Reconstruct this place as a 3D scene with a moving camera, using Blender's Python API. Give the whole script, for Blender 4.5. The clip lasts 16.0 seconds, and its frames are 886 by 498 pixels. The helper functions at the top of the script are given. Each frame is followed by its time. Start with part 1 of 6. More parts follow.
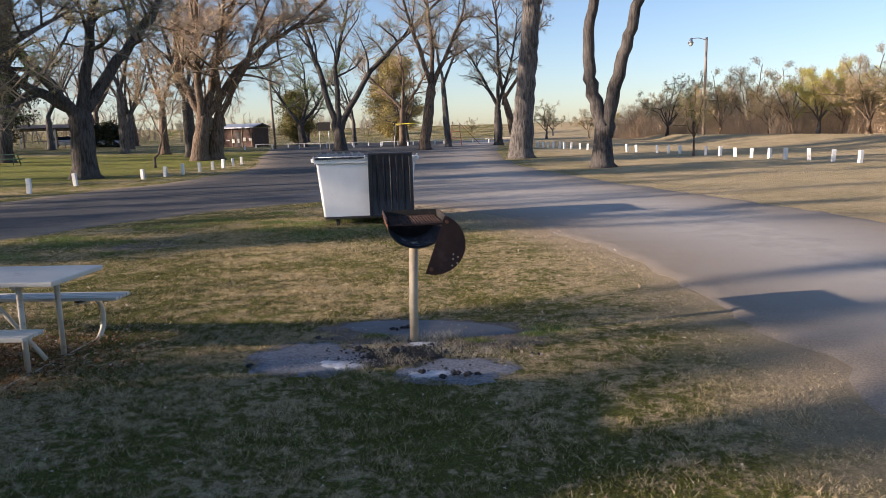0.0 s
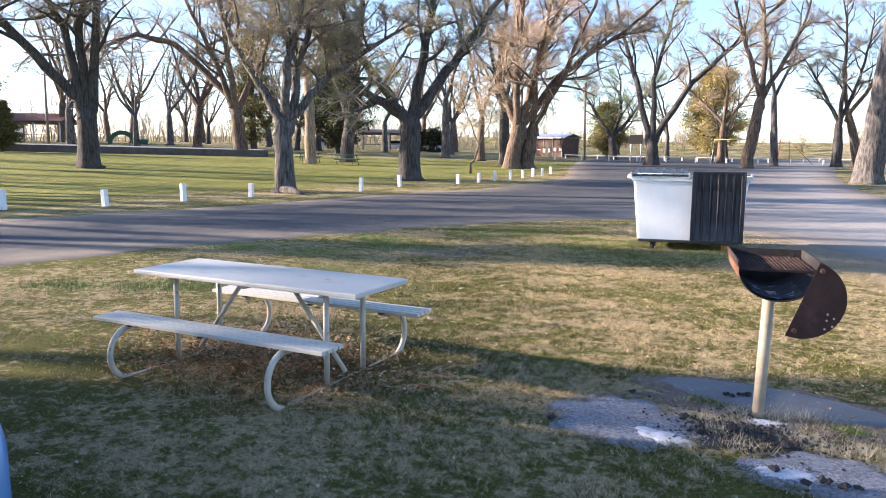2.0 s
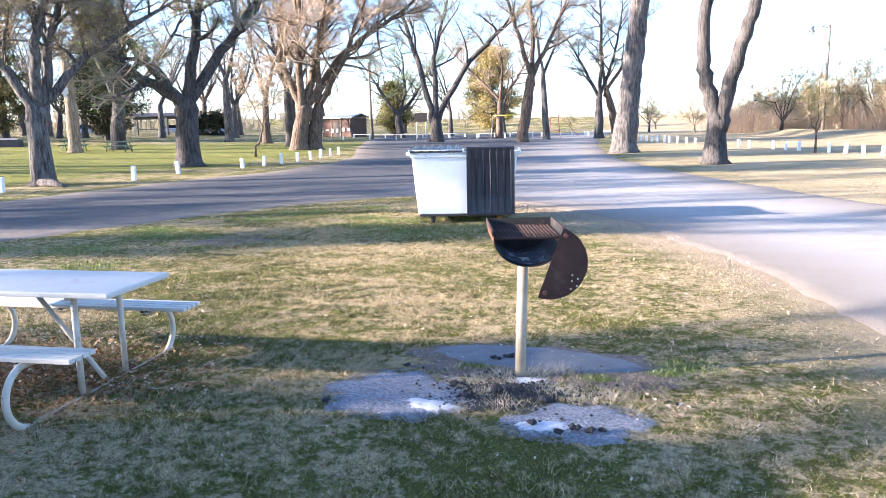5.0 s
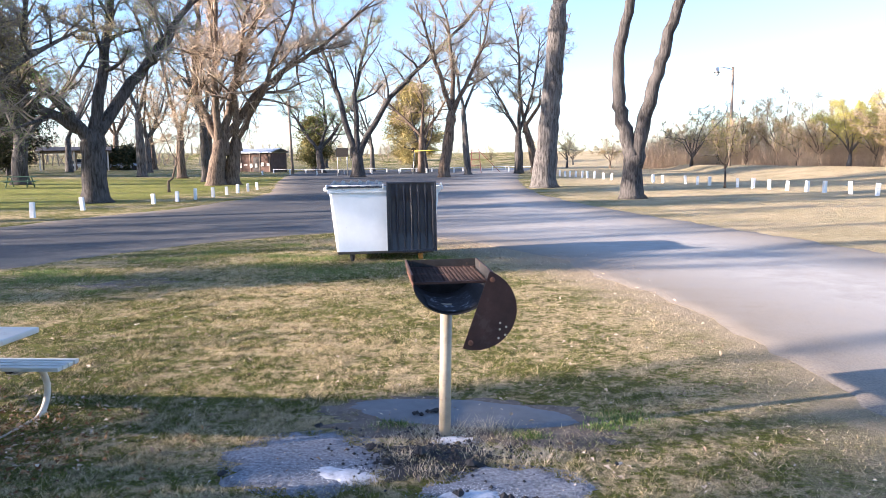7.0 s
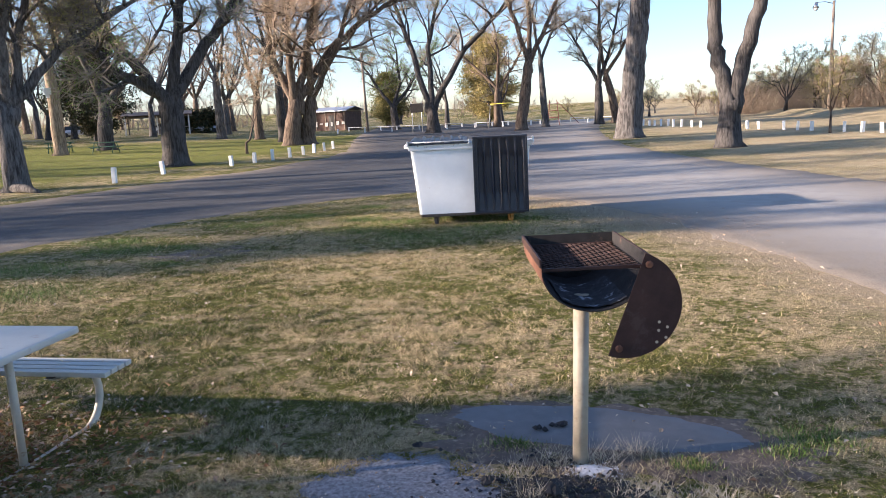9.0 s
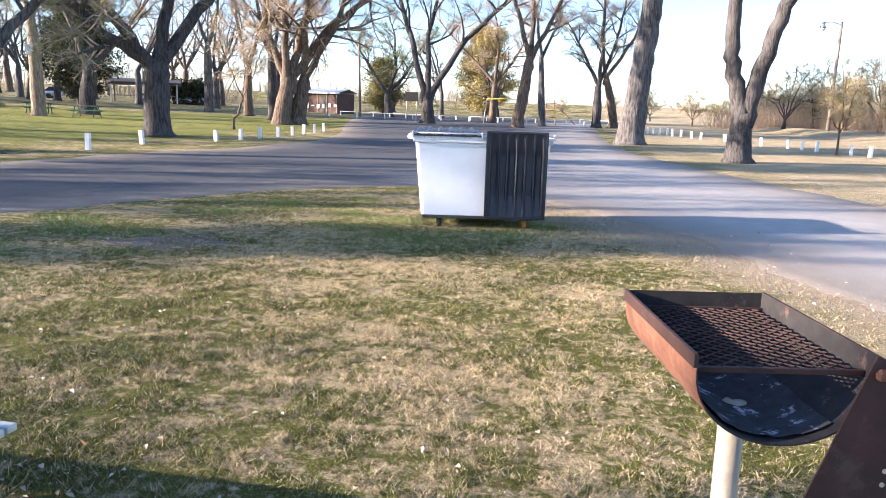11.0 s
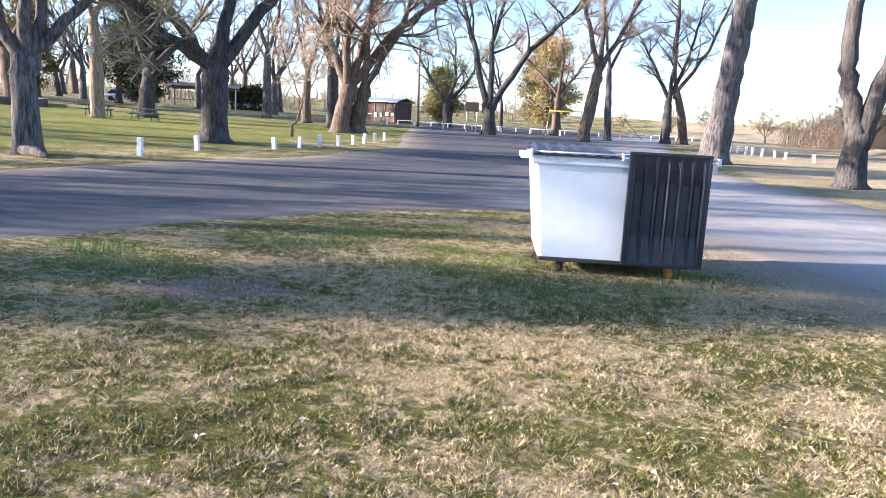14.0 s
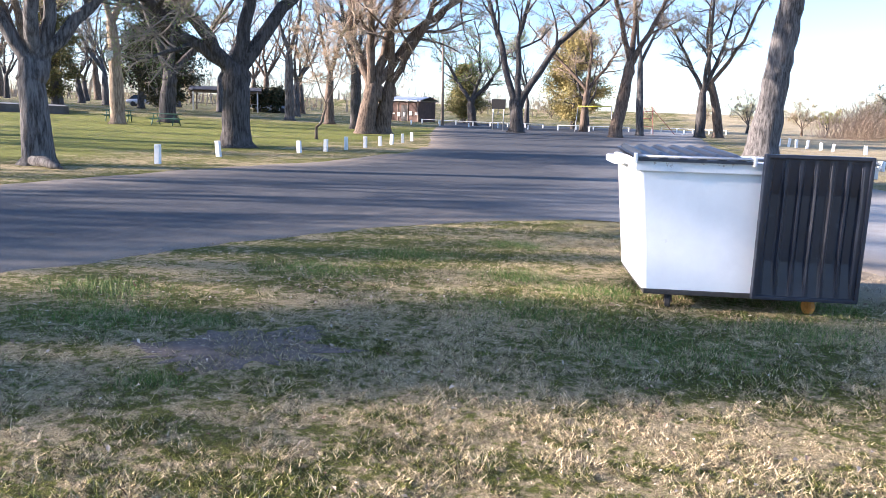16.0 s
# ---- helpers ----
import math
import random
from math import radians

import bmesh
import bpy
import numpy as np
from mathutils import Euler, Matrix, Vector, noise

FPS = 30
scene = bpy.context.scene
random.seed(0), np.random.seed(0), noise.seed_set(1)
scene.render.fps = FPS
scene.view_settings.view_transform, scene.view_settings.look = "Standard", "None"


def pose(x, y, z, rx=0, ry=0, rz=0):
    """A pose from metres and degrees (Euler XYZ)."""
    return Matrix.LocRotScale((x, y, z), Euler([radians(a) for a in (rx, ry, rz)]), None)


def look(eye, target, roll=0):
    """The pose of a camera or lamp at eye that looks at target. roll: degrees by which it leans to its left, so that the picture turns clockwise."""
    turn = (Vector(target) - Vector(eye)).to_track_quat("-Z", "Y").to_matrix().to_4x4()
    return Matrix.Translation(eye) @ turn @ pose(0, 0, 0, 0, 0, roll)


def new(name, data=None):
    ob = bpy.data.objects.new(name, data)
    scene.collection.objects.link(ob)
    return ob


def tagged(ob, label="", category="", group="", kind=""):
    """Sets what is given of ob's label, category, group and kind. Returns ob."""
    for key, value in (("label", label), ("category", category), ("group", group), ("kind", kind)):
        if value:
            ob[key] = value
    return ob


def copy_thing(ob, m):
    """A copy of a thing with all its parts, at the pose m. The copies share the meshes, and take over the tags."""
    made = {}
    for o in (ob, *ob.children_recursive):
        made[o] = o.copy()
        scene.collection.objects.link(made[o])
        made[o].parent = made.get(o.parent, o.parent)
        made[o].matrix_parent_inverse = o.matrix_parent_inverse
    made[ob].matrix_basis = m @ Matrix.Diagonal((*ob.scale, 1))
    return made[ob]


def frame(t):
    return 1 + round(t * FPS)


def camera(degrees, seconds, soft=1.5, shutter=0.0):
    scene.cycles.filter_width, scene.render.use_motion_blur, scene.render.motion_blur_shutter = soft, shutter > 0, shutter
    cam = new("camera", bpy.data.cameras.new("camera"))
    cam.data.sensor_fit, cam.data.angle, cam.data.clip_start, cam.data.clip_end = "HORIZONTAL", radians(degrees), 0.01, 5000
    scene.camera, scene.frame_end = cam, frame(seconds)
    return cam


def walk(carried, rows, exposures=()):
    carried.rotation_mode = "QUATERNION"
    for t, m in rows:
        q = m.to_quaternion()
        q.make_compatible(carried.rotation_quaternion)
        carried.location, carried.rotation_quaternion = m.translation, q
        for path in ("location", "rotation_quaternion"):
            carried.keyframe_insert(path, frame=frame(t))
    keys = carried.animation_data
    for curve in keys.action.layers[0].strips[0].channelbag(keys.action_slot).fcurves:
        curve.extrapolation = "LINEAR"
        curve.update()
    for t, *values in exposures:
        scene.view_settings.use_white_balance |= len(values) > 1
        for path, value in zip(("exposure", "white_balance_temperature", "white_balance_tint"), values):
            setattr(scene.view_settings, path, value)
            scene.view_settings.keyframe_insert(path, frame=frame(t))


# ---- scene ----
cam = camera(61.2, 16.0, 0.55)

PATH = [
    (0, (0.652, -0.933, 1.786), (0.532, 1.039, 1.479), -1.7),
    (0.5, (0.707, -0.615, 1.804), (0.3, 1.331, 1.586), -0.9),
    (1, (0.637, -0.314, 1.816), (0.074, 1.586, 1.547), -0.1),
    (1.5, (0.417, -0.126, 1.823), (-0.227, 1.758, 1.643), -0.4),
    (2, (0.235, -0.004, 1.803), (-0.641, 1.775, 1.534), 0.5),
    (2.5, (0.219, 0.036, 1.792), (-0.844, 1.703, 1.487), -0.5),
    (3, (0.246, 0.066, 1.798), (-0.787, 1.748, 1.479), -0.5),
    (3.5, (0.25, 0.082, 1.791), (-0.664, 1.829, 1.456), -0.0),
    (4, (0.265, 0.056, 1.788), (-0.583, 1.833, 1.437), 1.5),
    (4.5, (0.346, 0.027, 1.809), (-0.375, 1.865, 1.492), 0.6),
    (5, (0.429, 0.106, 1.803), (0.064, 2.046, 1.48), -1.1),
    (7.5, (0.387, 0.764, 1.785), (0.286, 2.749, 1.557), -0.6),
    (8, (0.352, 0.976, 1.777), (0.325, 2.956, 1.495), -0.2),
    (8.5, (0.17, 1.377, 1.774), (0.026, 3.356, 1.525), -1.1),
    (9, (0.024, 1.71, 1.763), (-0.339, 3.646, 1.416), -2.8),
    (9.5, (-0.06, 2.117, 1.759), (-0.528, 4.048, 1.527), -2.6),
    (10, (-0.17, 2.439, 1.751), (-0.608, 4.366, 1.444), -0.3),
    (12.5, (-1.203, 4.145, 1.679), (-1.447, 6.087, 1.27), 1.3),
    (13, (-1.405, 4.522, 1.699), (-1.774, 6.437, 1.256), -1.0),
    (13.5, (-1.529, 4.957, 1.706), (-1.994, 6.855, 1.283), 1.4),
    (14, (-1.755, 5.334, 1.685), (-2.196, 7.253, 1.338), 3.1),
    (14.5, (-2.023, 5.7, 1.704), (-2.265, 7.642, 1.29), -1.4),
    (15, (-2.253, 6.155, 1.703), (-2.773, 8.063, 1.409), -3.7),
    (15.5, (-2.438, 6.493, 1.695), (-3.04, 8.369, 1.352), -0.1),
    (16, (-2.647, 6.927, 1.67), (-3.147, 8.831, 1.316), 1.8),
]
EXPOSURES = [(t, 2.25 + e, k, 20) for t, e, k in ((0, -1.0, 5600), (0.5, -0.66, 5550), (1, -0.42, 5450), (2, 0.04, 5350), (3.5, 0.5, 5200), (4.5, 0.66, 5050), (5.2, 0.5, 5050), (7.3, 0.02, 5250), (9, -0.4, 5350), (10.2, -0.03, 5250), (12.4, 0.2, 5100), (16, 0.04, 4950))]
walk(cam, [(t, look(eye, target, roll)) for t, eye, target, roll in PATH], EXPOSURES)

# ---- sky and sun: low evening sun ----
SUN_TO = Vector((-0.953, -0.302, 0.0))          # horizontal way to the sun
SUN_UP = 14.6
world = bpy.data.worlds.new("world")
scene.world = world
world.use_nodes = True
wn = world.node_tree
sky = wn.nodes.new("ShaderNodeTexSky")
sky.sky_type = "NISHITA"
sky.sun_disc = False
sky.sun_elevation = radians(SUN_UP)
sky.sun_rotation = radians(252.4)
sky.air_density, sky.dust_density, sky.ozone_density = 0.9, 0.5, 0.9
wn.nodes["Background"].inputs["Strength"].default_value = 0.07
wn.links.new(sky.outputs[0], wn.nodes["Background"].inputs["Color"])
lamp = bpy.data.lights.new("sun", "SUN")
lamp.energy, lamp.angle, lamp.color = 5.0, radians(0.53), (1.0, 0.76, 0.49)
sun = new("sun", lamp)
sun_eye = (SUN_TO * math.cos(radians(SUN_UP)) + Vector((0, 0, math.sin(radians(SUN_UP))))) * 60
sun.matrix_world = look(sun_eye, (0, 0, 0))


# ---- materials ----
class Nodes:
    """A short way to write a node material."""

    def __init__(self, name):
        self.mat = bpy.data.materials.new(name)
        self.mat.use_nodes = True
        self.nt = self.mat.node_tree
        self.bsdf = self.nt.nodes["Principled BSDF"]

    def add(self, kind, **values):
        n = self.nt.nodes.new("ShaderNode" + kind)
        for k, v in values.items():
            if k in n.inputs:
                self.put(n.inputs[k], v)
            else:
                setattr(n, k, v)
        return n

    def put(self, socket, v):
        if isinstance(v, bpy.types.NodeSocket):
            self.nt.links.new(v, socket)
        else:
            socket.default_value = v

    def noise(self, scale, detail=4.0, rough=0.55, vector=None, stretch=None):
        if vector is None:
            vector = self.add("TexCoord").outputs["Object"]
        if stretch:
            m = self.add("Mapping")
            self.put(m.inputs["Vector"], vector)
            m.inputs["Scale"].default_value = stretch
            vector = m.outputs[0]
        n = self.add("TexNoise", Scale=scale, Detail=detail, Roughness=rough)
        self.put(n.inputs["Vector"], vector)
        return n.outputs[0]

    def ramp(self, fac, stops):
        r = self.add("ValToRGB")
        e = r.color_ramp.elements
        while len(e) < len(stops):
            e.new(0.5)
        for el, (p, c) in zip(e, stops):
            el.position = p
            el.color = (*c, 1) if isinstance(c, tuple) else (c, c, c, 1)
        self.put(r.inputs[0], fac)
        return r.outputs[0]

    def mix(self, fac, a, b, mode="MIX"):
        m = self.add("Mix", data_type="RGBA", blend_type=mode)
        for s, v in ((m.inputs[0], fac), (m.inputs[6], a), (m.inputs[7], b)):
            self.put(s, (*v, 1) if isinstance(v, tuple) and len(v) == 3 else v)
        return m.outputs[2]

    def math(self, op, a, b=0.0):
        m = self.add("Math", operation=op)
        self.put(m.inputs[0], a)
        self.put(m.inputs[1], b)
        return m.outputs[0]

    def span(self, v, a, b):
        m = self.add("MapRange")
        self.put(m.inputs[0], v)
        m.inputs[1].default_value, m.inputs[2].default_value = a, b
        return m.outputs[0]

    def bump(self, height, strength=0.3, distance=0.01):
        b = self.add("Bump", Strength=strength, Distance=distance)
        self.put(b.inputs["Height"], height)
        self.put(self.bsdf.inputs["Normal"], b.outputs[0])

    def done(self, color, rough=0.7, metal=0.0, spec=None, **more):
        self.put(self.bsdf.inputs["Base Color"], (*color, 1) if isinstance(color, tuple) else color)
        self.put(self.bsdf.inputs["Roughness"], rough)
        self.put(self.bsdf.inputs["Metallic"], metal)
        if spec is not None:
            self.put(self.bsdf.inputs["Specular IOR Level"], spec)
        for k, v in more.items():
            self.put(self.bsdf.inputs[k.replace("_", " ")], v)
        return self.mat


def turf_color(n, blade=False):
    """Dry straw with green patches on the island, lush lawn beyond the far kerb posts, tan field to the east."""
    pos = n.add("NewGeometry").outputs["Position"]
    xyz = n.add("SeparateXYZ")
    n.put(xyz.inputs[0], pos)
    big = n.noise(0.42, 3, 0.6, pos)
    mid = n.noise(1.9, 3, 0.6, pos)
    fine = n.noise(22, 4, 0.7, pos, (1, 1, 0.3))
    tiny = n.noise(130, 3, 0.7, pos, (1, 1, 0.2))
    patch = n.math("ADD", n.math("MULTIPLY", big, 0.62), n.math("MULTIPLY", mid, 0.38))
    along_road = n.math("MULTIPLY", n.math("MINIMUM", xyz.outputs[1], 42.0), -0.17)
    off_road = n.math("ADD", n.math("ADD", xyz.outputs[0], along_road), n.math("MULTIPLY", mid, 3.0))
    lawn = n.math("SUBTRACT", 1.0, n.span(off_road, -25.0, -21.5))
    dist = n.add("VectorMath", operation="LENGTH")
    n.put(dist.inputs[0], pos)
    lawn = n.math("MULTIPLY", lawn, n.math("SUBTRACT", 1.0, n.span(dist.outputs["Value"], 70.0, 82.0)))
    east = n.span(n.math("ADD", xyz.outputs[0], n.math("MULTIPLY", mid, 3.0)), 4.0, 8.0)
    patch = n.math("ADD", patch, n.math("MULTIPLY", lawn, 0.16))
    patch = n.math("SUBTRACT", patch, n.math("MULTIPLY", east, 0.06))
    patch = n.math("ADD", patch, n.math("MULTIPLY", n.math("SUBTRACT", 1.0, n.span(dist.outputs["Value"], 3.4, 5.6)), 0.035))
    tuft = n.noise(7.0, 3, 0.6, pos)
    wisp = n.noise(17, 3, 0.65, pos)
    broken = n.math("ADD", n.math("MULTIPLY", n.math("SUBTRACT", tuft, 0.5), 0.62), n.math("ADD", n.math("MULTIPLY", n.math("SUBTRACT", wisp, 0.5), 0.55), n.math("MULTIPLY", n.math("SUBTRACT", fine, 0.5), 0.3)))
    green = n.span(n.math("ADD", patch, broken), 0.415, 0.55)
    afar = n.span(dist.outputs["Value"], 60.0, 95.0)
    patch = n.math("SUBTRACT", patch, n.math("MULTIPLY", afar, 0.10))
    straw = n.ramp(tiny, [(0.34, (0.16, 0.115, 0.066)), (0.48, (0.51, 0.405, 0.205)), (0.66, (0.79, 0.67, 0.40))])
    leafy = n.ramp(tiny, [(0.32, (0.022, 0.03, 0.006)), (0.5, (0.125, 0.14, 0.020)), (0.68, (0.34, 0.33, 0.06))])
    lush = n.ramp(n.math("ADD", n.math("MULTIPLY", fine, 0.5), n.math("MULTIPLY", mid, 0.5)), [(0.35, (0.13, 0.15, 0.026)), (0.65, (0.34, 0.35, 0.07))])
    leafy = n.mix(lawn, leafy, lush)
    clump = n.noise(48, 3, 0.75, pos, (1, 1, 0.3))
    straw = n.mix(n.math("MULTIPLY", n.span(clump, 0.46, 0.34), 0.7), straw, (0.10, 0.07, 0.045))
    straw = n.mix(n.math("MULTIPLY", n.span(clump, 0.54, 0.66), 0.6), straw, (0.80, 0.68, 0.45))
    leafy = n.mix(n.math("MULTIPLY", n.span(clump, 0.50, 0.36), 0.6), leafy, (0.03, 0.04, 0.012))
    leafy = n.mix(n.math("MULTIPLY", n.span(clump, 0.56, 0.68), 0.5), leafy, (0.30, 0.30, 0.08))
    bend = n.math("MAXIMUM", n.math("SUBTRACT", xyz.outputs[1], 5.5), 0.0)       # dusty strip along the pale road
    verge = n.math("ADD", n.math("SUBTRACT", xyz.outputs[0], 3.1), n.math("MULTIPLY", n.math("MULTIPLY", bend, bend), 0.0338))
    verge = n.span(n.math("ADD", verge, n.math("MULTIPLY", n.math("SUBTRACT", n.noise(3.5, 4, 0.7, pos), 0.5), 2.2)), -1.0, 0.25)
    verge = n.math("MULTIPLY", verge, n.math("SUBTRACT", 1.0, n.span(xyz.outputs[1], 17.0, 20.0)))
    verge = n.math("MULTIPLY", verge, n.math("SUBTRACT", 1.0, n.span(xyz.outputs[0], 5.0, 7.0)))
    green = n.math("MULTIPLY", green, n.math("SUBTRACT", 1.0, verge))
    col = n.mix(green, straw, leafy)
    col = n.mix(n.math("MULTIPLY", east, 0.45), col, n.ramp(mid, [(0.35, (0.46, 0.36, 0.215)), (0.65, (0.76, 0.63, 0.41))]))
    if not blade:
        soil = n.span(n.noise(3.1, 5, 0.7, pos), 0.60, 0.70)
        col = n.mix(n.math("MULTIPLY", soil, 0.6), col, (0.17, 0.12, 0.085))
        col = n.mix(n.math("MULTIPLY", n.span(fine, 0.30, 0.62), 1.0), n.mix(0.55, col, (0.07, 0.05, 0.035)), col)
        under = n.math("SUBTRACT", 1.0, n.span(dist.outputs["Value"], 13.0, 22.0))     # shade between standing blades, mixed into the near ground colour
        col = n.mix(n.math("MULTIPLY", under, 0.12), col, (0.055, 0.042, 0.028))
    col = n.mix(n.math("MULTIPLY", verge, 0.8 if blade else 0.92), col, n.ramp(n.noise(60, 4, 0.7, pos), [(0.3, (0.22, 0.175, 0.12)), (0.7, (0.50, 0.415, 0.295))]))
    return col, fine, tiny


def m_ground():
    n = Nodes("turf")
    col, fine, tiny = turf_color(n)
    n.bump(n.math("ADD", fine, n.math("MULTIPLY", tiny, 0.5)), 0.9, 0.05)
    return n.done(col, 0.95, spec=0.1)


def m_blade():
    n = Nodes("grass_blade")
    col, fine, tiny = turf_color(n, True)
    isl = n.add("NewGeometry").outputs["Random Per Island"]
    col = n.mix(n.math("MULTIPLY", n.span(isl, 0.82, 0.83), 0.6), col, (0.62, 0.50, 0.31))
    col = n.mix(n.math("MULTIPLY", n.span(isl, 0.16, 0.15), 0.8), col, (0.13, 0.085, 0.055))
    col = n.mix(1.0, col, n.ramp(isl, [(0.0, 0.30), (0.3, 0.70), (0.7, 1.05), (1.0, 1.4)]), "MULTIPLY")
    return n.done(col, 0.75, spec=0.15, Subsurface_Weight=0.0)


def m_tuft():
    n = Nodes("green_tuft")
    isl = n.add("NewGeometry").outputs["Random Per Island"]
    col = n.ramp(isl, [(0.0, (0.05, 0.095, 0.018)), (0.6, (0.135, 0.205, 0.042)), (0.85, (0.26, 0.28, 0.08)), (1.0, (0.42, 0.36, 0.20))])
    return n.done(col, 0.6, spec=0.2)


def m_road():
    n = Nodes("worn_asphalt")
    pos = n.add("NewGeometry").outputs["Position"]
    xyz = n.add("SeparateXYZ")
    n.put(xyz.inputs[0], pos)
    big = n.noise(0.25, 4, 0.6, pos)
    mid = n.noise(2.2, 5, 0.65, pos)
    grit = n.noise(95, 3, 0.7, pos)
    # west tone holds tree shade, east tone some sun beside its paler gravel
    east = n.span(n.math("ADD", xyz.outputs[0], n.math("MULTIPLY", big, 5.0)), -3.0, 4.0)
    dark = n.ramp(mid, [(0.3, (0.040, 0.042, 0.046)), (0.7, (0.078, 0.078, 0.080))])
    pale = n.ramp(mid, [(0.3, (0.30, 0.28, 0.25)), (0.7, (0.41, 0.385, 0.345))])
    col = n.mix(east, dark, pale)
    col = n.mix(n.math("MULTIPLY", n.span(grit, 0.56, 0.72), 0.55), col, (0.42, 0.40, 0.36))
    col = n.mix(n.math("MULTIPLY", n.span(grit, 0.44, 0.30), 0.55), col, (0.05, 0.05, 0.05))
    dust = n.span(n.noise(0.8, 5, 0.7, pos), 0.55, 0.72)
    col = n.mix(n.math("MULTIPLY", dust, 0.16), col, (0.36, 0.31, 0.24))
    rim = n.add("Attribute", attribute_name="rim").outputs["Fac"]
    worn = n.math("SUBTRACT", 1.0, n.span(n.math("SUBTRACT", rim, n.math("MULTIPLY", mid, 2.4)), -1.1, 1.0))
    col = n.mix(n.math("MULTIPLY", worn, 0.92), col, n.ramp(n.noise(60, 4, 0.7, pos), [(0.3, (0.11, 0.09, 0.068)), (0.7, (0.33, 0.275, 0.205))]))
    n.bump(grit, 0.6, 0.006)
    return n.done(col, 0.88, spec=0.3)


def m_plain(name, color, rough=0.6, metal=0.0, vary=0.18, scale=14, bump=0.1, stain=None, spec=None):
    """A coat with cloudy variation, fine grain and, if asked for, stains of another colour (colour, amount, scale)."""
    n = Nodes(name)
    c = Vector(color)
    fac = n.noise(scale, 5, 0.65)
    col = n.ramp(fac, [(0.3, tuple(c * (1 - vary))), (0.7, tuple(c * (1 + vary)))])
    if stain:
        s_col, amount, s_scale = stain
        spots = n.span(n.noise(s_scale, 6, 0.72), 0.60 - amount * 0.25, 0.68 - amount * 0.25)
        col = n.mix(spots, col, s_col)
    n.bump(n.noise(scale * 9, 3, 0.6), bump, 0.004)
    return n.done(col, rough, metal, spec)


def m_bark(name, dark, light, scale=1.0):
    n = Nodes(name)
    ridge = n.noise(12 * scale, 5, 0.72, None, (1, 1, 0.14))
    cloud = n.noise(1.1, 3, 0.6)
    col = n.ramp(ridge, [(0.40, dark), (0.60, light)])
    col = n.mix(n.math("MULTIPLY", n.span(cloud, 0.4, 0.7), 0.4), col, tuple(Vector(light) * 1.25))
    n.bump(ridge, 1.0, 0.08)
    return n.done(col, 0.93, spec=0.15)


def m_leaf(name, stops, glow=0.45):
    n = Nodes(name)
    isl = n.add("NewGeometry").outputs["Random Per Island"]
    col = n.ramp(isl, stops)
    n.done(col, 0.7, spec=0.2)
    tr = n.add("BsdfTranslucent")
    n.put(tr.inputs[0], col)
    mx = n.add("MixShader")
    mx.inputs[0].default_value = glow
    n.put(mx.inputs[1], n.bsdf.outputs[0])
    n.put(mx.inputs[2], tr.outputs[0])
    n.put(n.nt.nodes["Material Output"].inputs[0], mx.outputs[0])
    return n.mat


def m_glass(name, tint, rough=0.03):
    n = Nodes(name)
    return n.done(tint, rough, Transmission_Weight=1.0, IOR=1.45)


TURF, BLADE, TUFT, ROAD = m_ground(), m_blade(), m_tuft(), m_road()
BARK = m_bark("grey_bark", (0.040, 0.036, 0.033), (0.175, 0.162, 0.150))
BARK_TAN = m_bark("tan_bark", (0.05, 0.037, 0.029), (0.20, 0.152, 0.112))
BARK_PALE = m_bark("pale_bark", (0.14, 0.105, 0.075), (0.36, 0.285, 0.20))
BARK_DARK = m_bark("dark_bark", (0.032, 0.029, 0.027), (0.108, 0.099, 0.092))
TWIG = m_plain("twig", (0.25, 0.21, 0.165), 0.9, vary=0.3, scale=3)
TWIG_TAN = m_plain("tan_twig", (0.42, 0.33, 0.235), 0.9, vary=0.3, scale=3)
BUD = m_leaf("spring_leaf", [(0.0, (0.22, 0.21, 0.07)), (0.5, (0.37, 0.34, 0.13)), (1.0, (0.50, 0.43, 0.22))])
BUD_TAN = m_leaf("tan_bud", [(0.0, (0.20, 0.15, 0.08)), (0.6, (0.33, 0.27, 0.13)), (1.0, (0.40, 0.37, 0.16))])
BUD_GREEN = m_leaf("fresh_leaf", [(0.0, (0.10, 0.20, 0.03)), (0.5, (0.20, 0.34, 0.05)), (1.0, (0.34, 0.42, 0.10))])
BUD_YELLOW = m_leaf("yellow_leaf", [(0.0, (0.40, 0.38, 0.08)), (1.0, (0.60, 0.55, 0.16))])
NEEDLE = m_leaf("cedar_needles", [(0.0, (0.06, 0.068, 0.022)), (0.6, (0.145, 0.14, 0.045)), (1.0, (0.27, 0.21, 0.08))], 0.15)
NEEDLE_TAN = m_leaf("tan_cedar_needles", [(0.0, (0.18, 0.16, 0.055)), (0.6, (0.36, 0.30, 0.11)), (1.0, (0.48, 0.39, 0.17))], 0.2)
NEEDLE_DARK = m_leaf("dark_needles", [(0.0, (0.022, 0.026, 0.014)), (0.7, (0.06, 0.065, 0.03)), (1.0, (0.13, 0.10, 0.055))], 0.05)
LITTER = m_leaf("dead_leaf", [(0.0, (0.16, 0.09, 0.05)), (0.5, (0.40, 0.30, 0.20)), (1.0, (0.66, 0.58, 0.46))], 0.1)
LITTER_BROWN = m_leaf("brown_dead_leaf", [(0.0, (0.09, 0.045, 0.022)), (0.5, (0.24, 0.125, 0.055)), (1.0, (0.42, 0.27, 0.13))], 0.2)
WHITE_PAINT = m_plain("white_enamel", (0.78, 0.80, 0.80), 0.38, vary=0.05, scale=3, stain=((0.58, 0.56, 0.52), -0.22, 5))
RIM_PAINT = m_plain("chalky_white_paint", (0.74, 0.75, 0.74), 0.5, vary=0.08, scale=6, stain=((0.35, 0.28, 0.22), 0.05, 11))
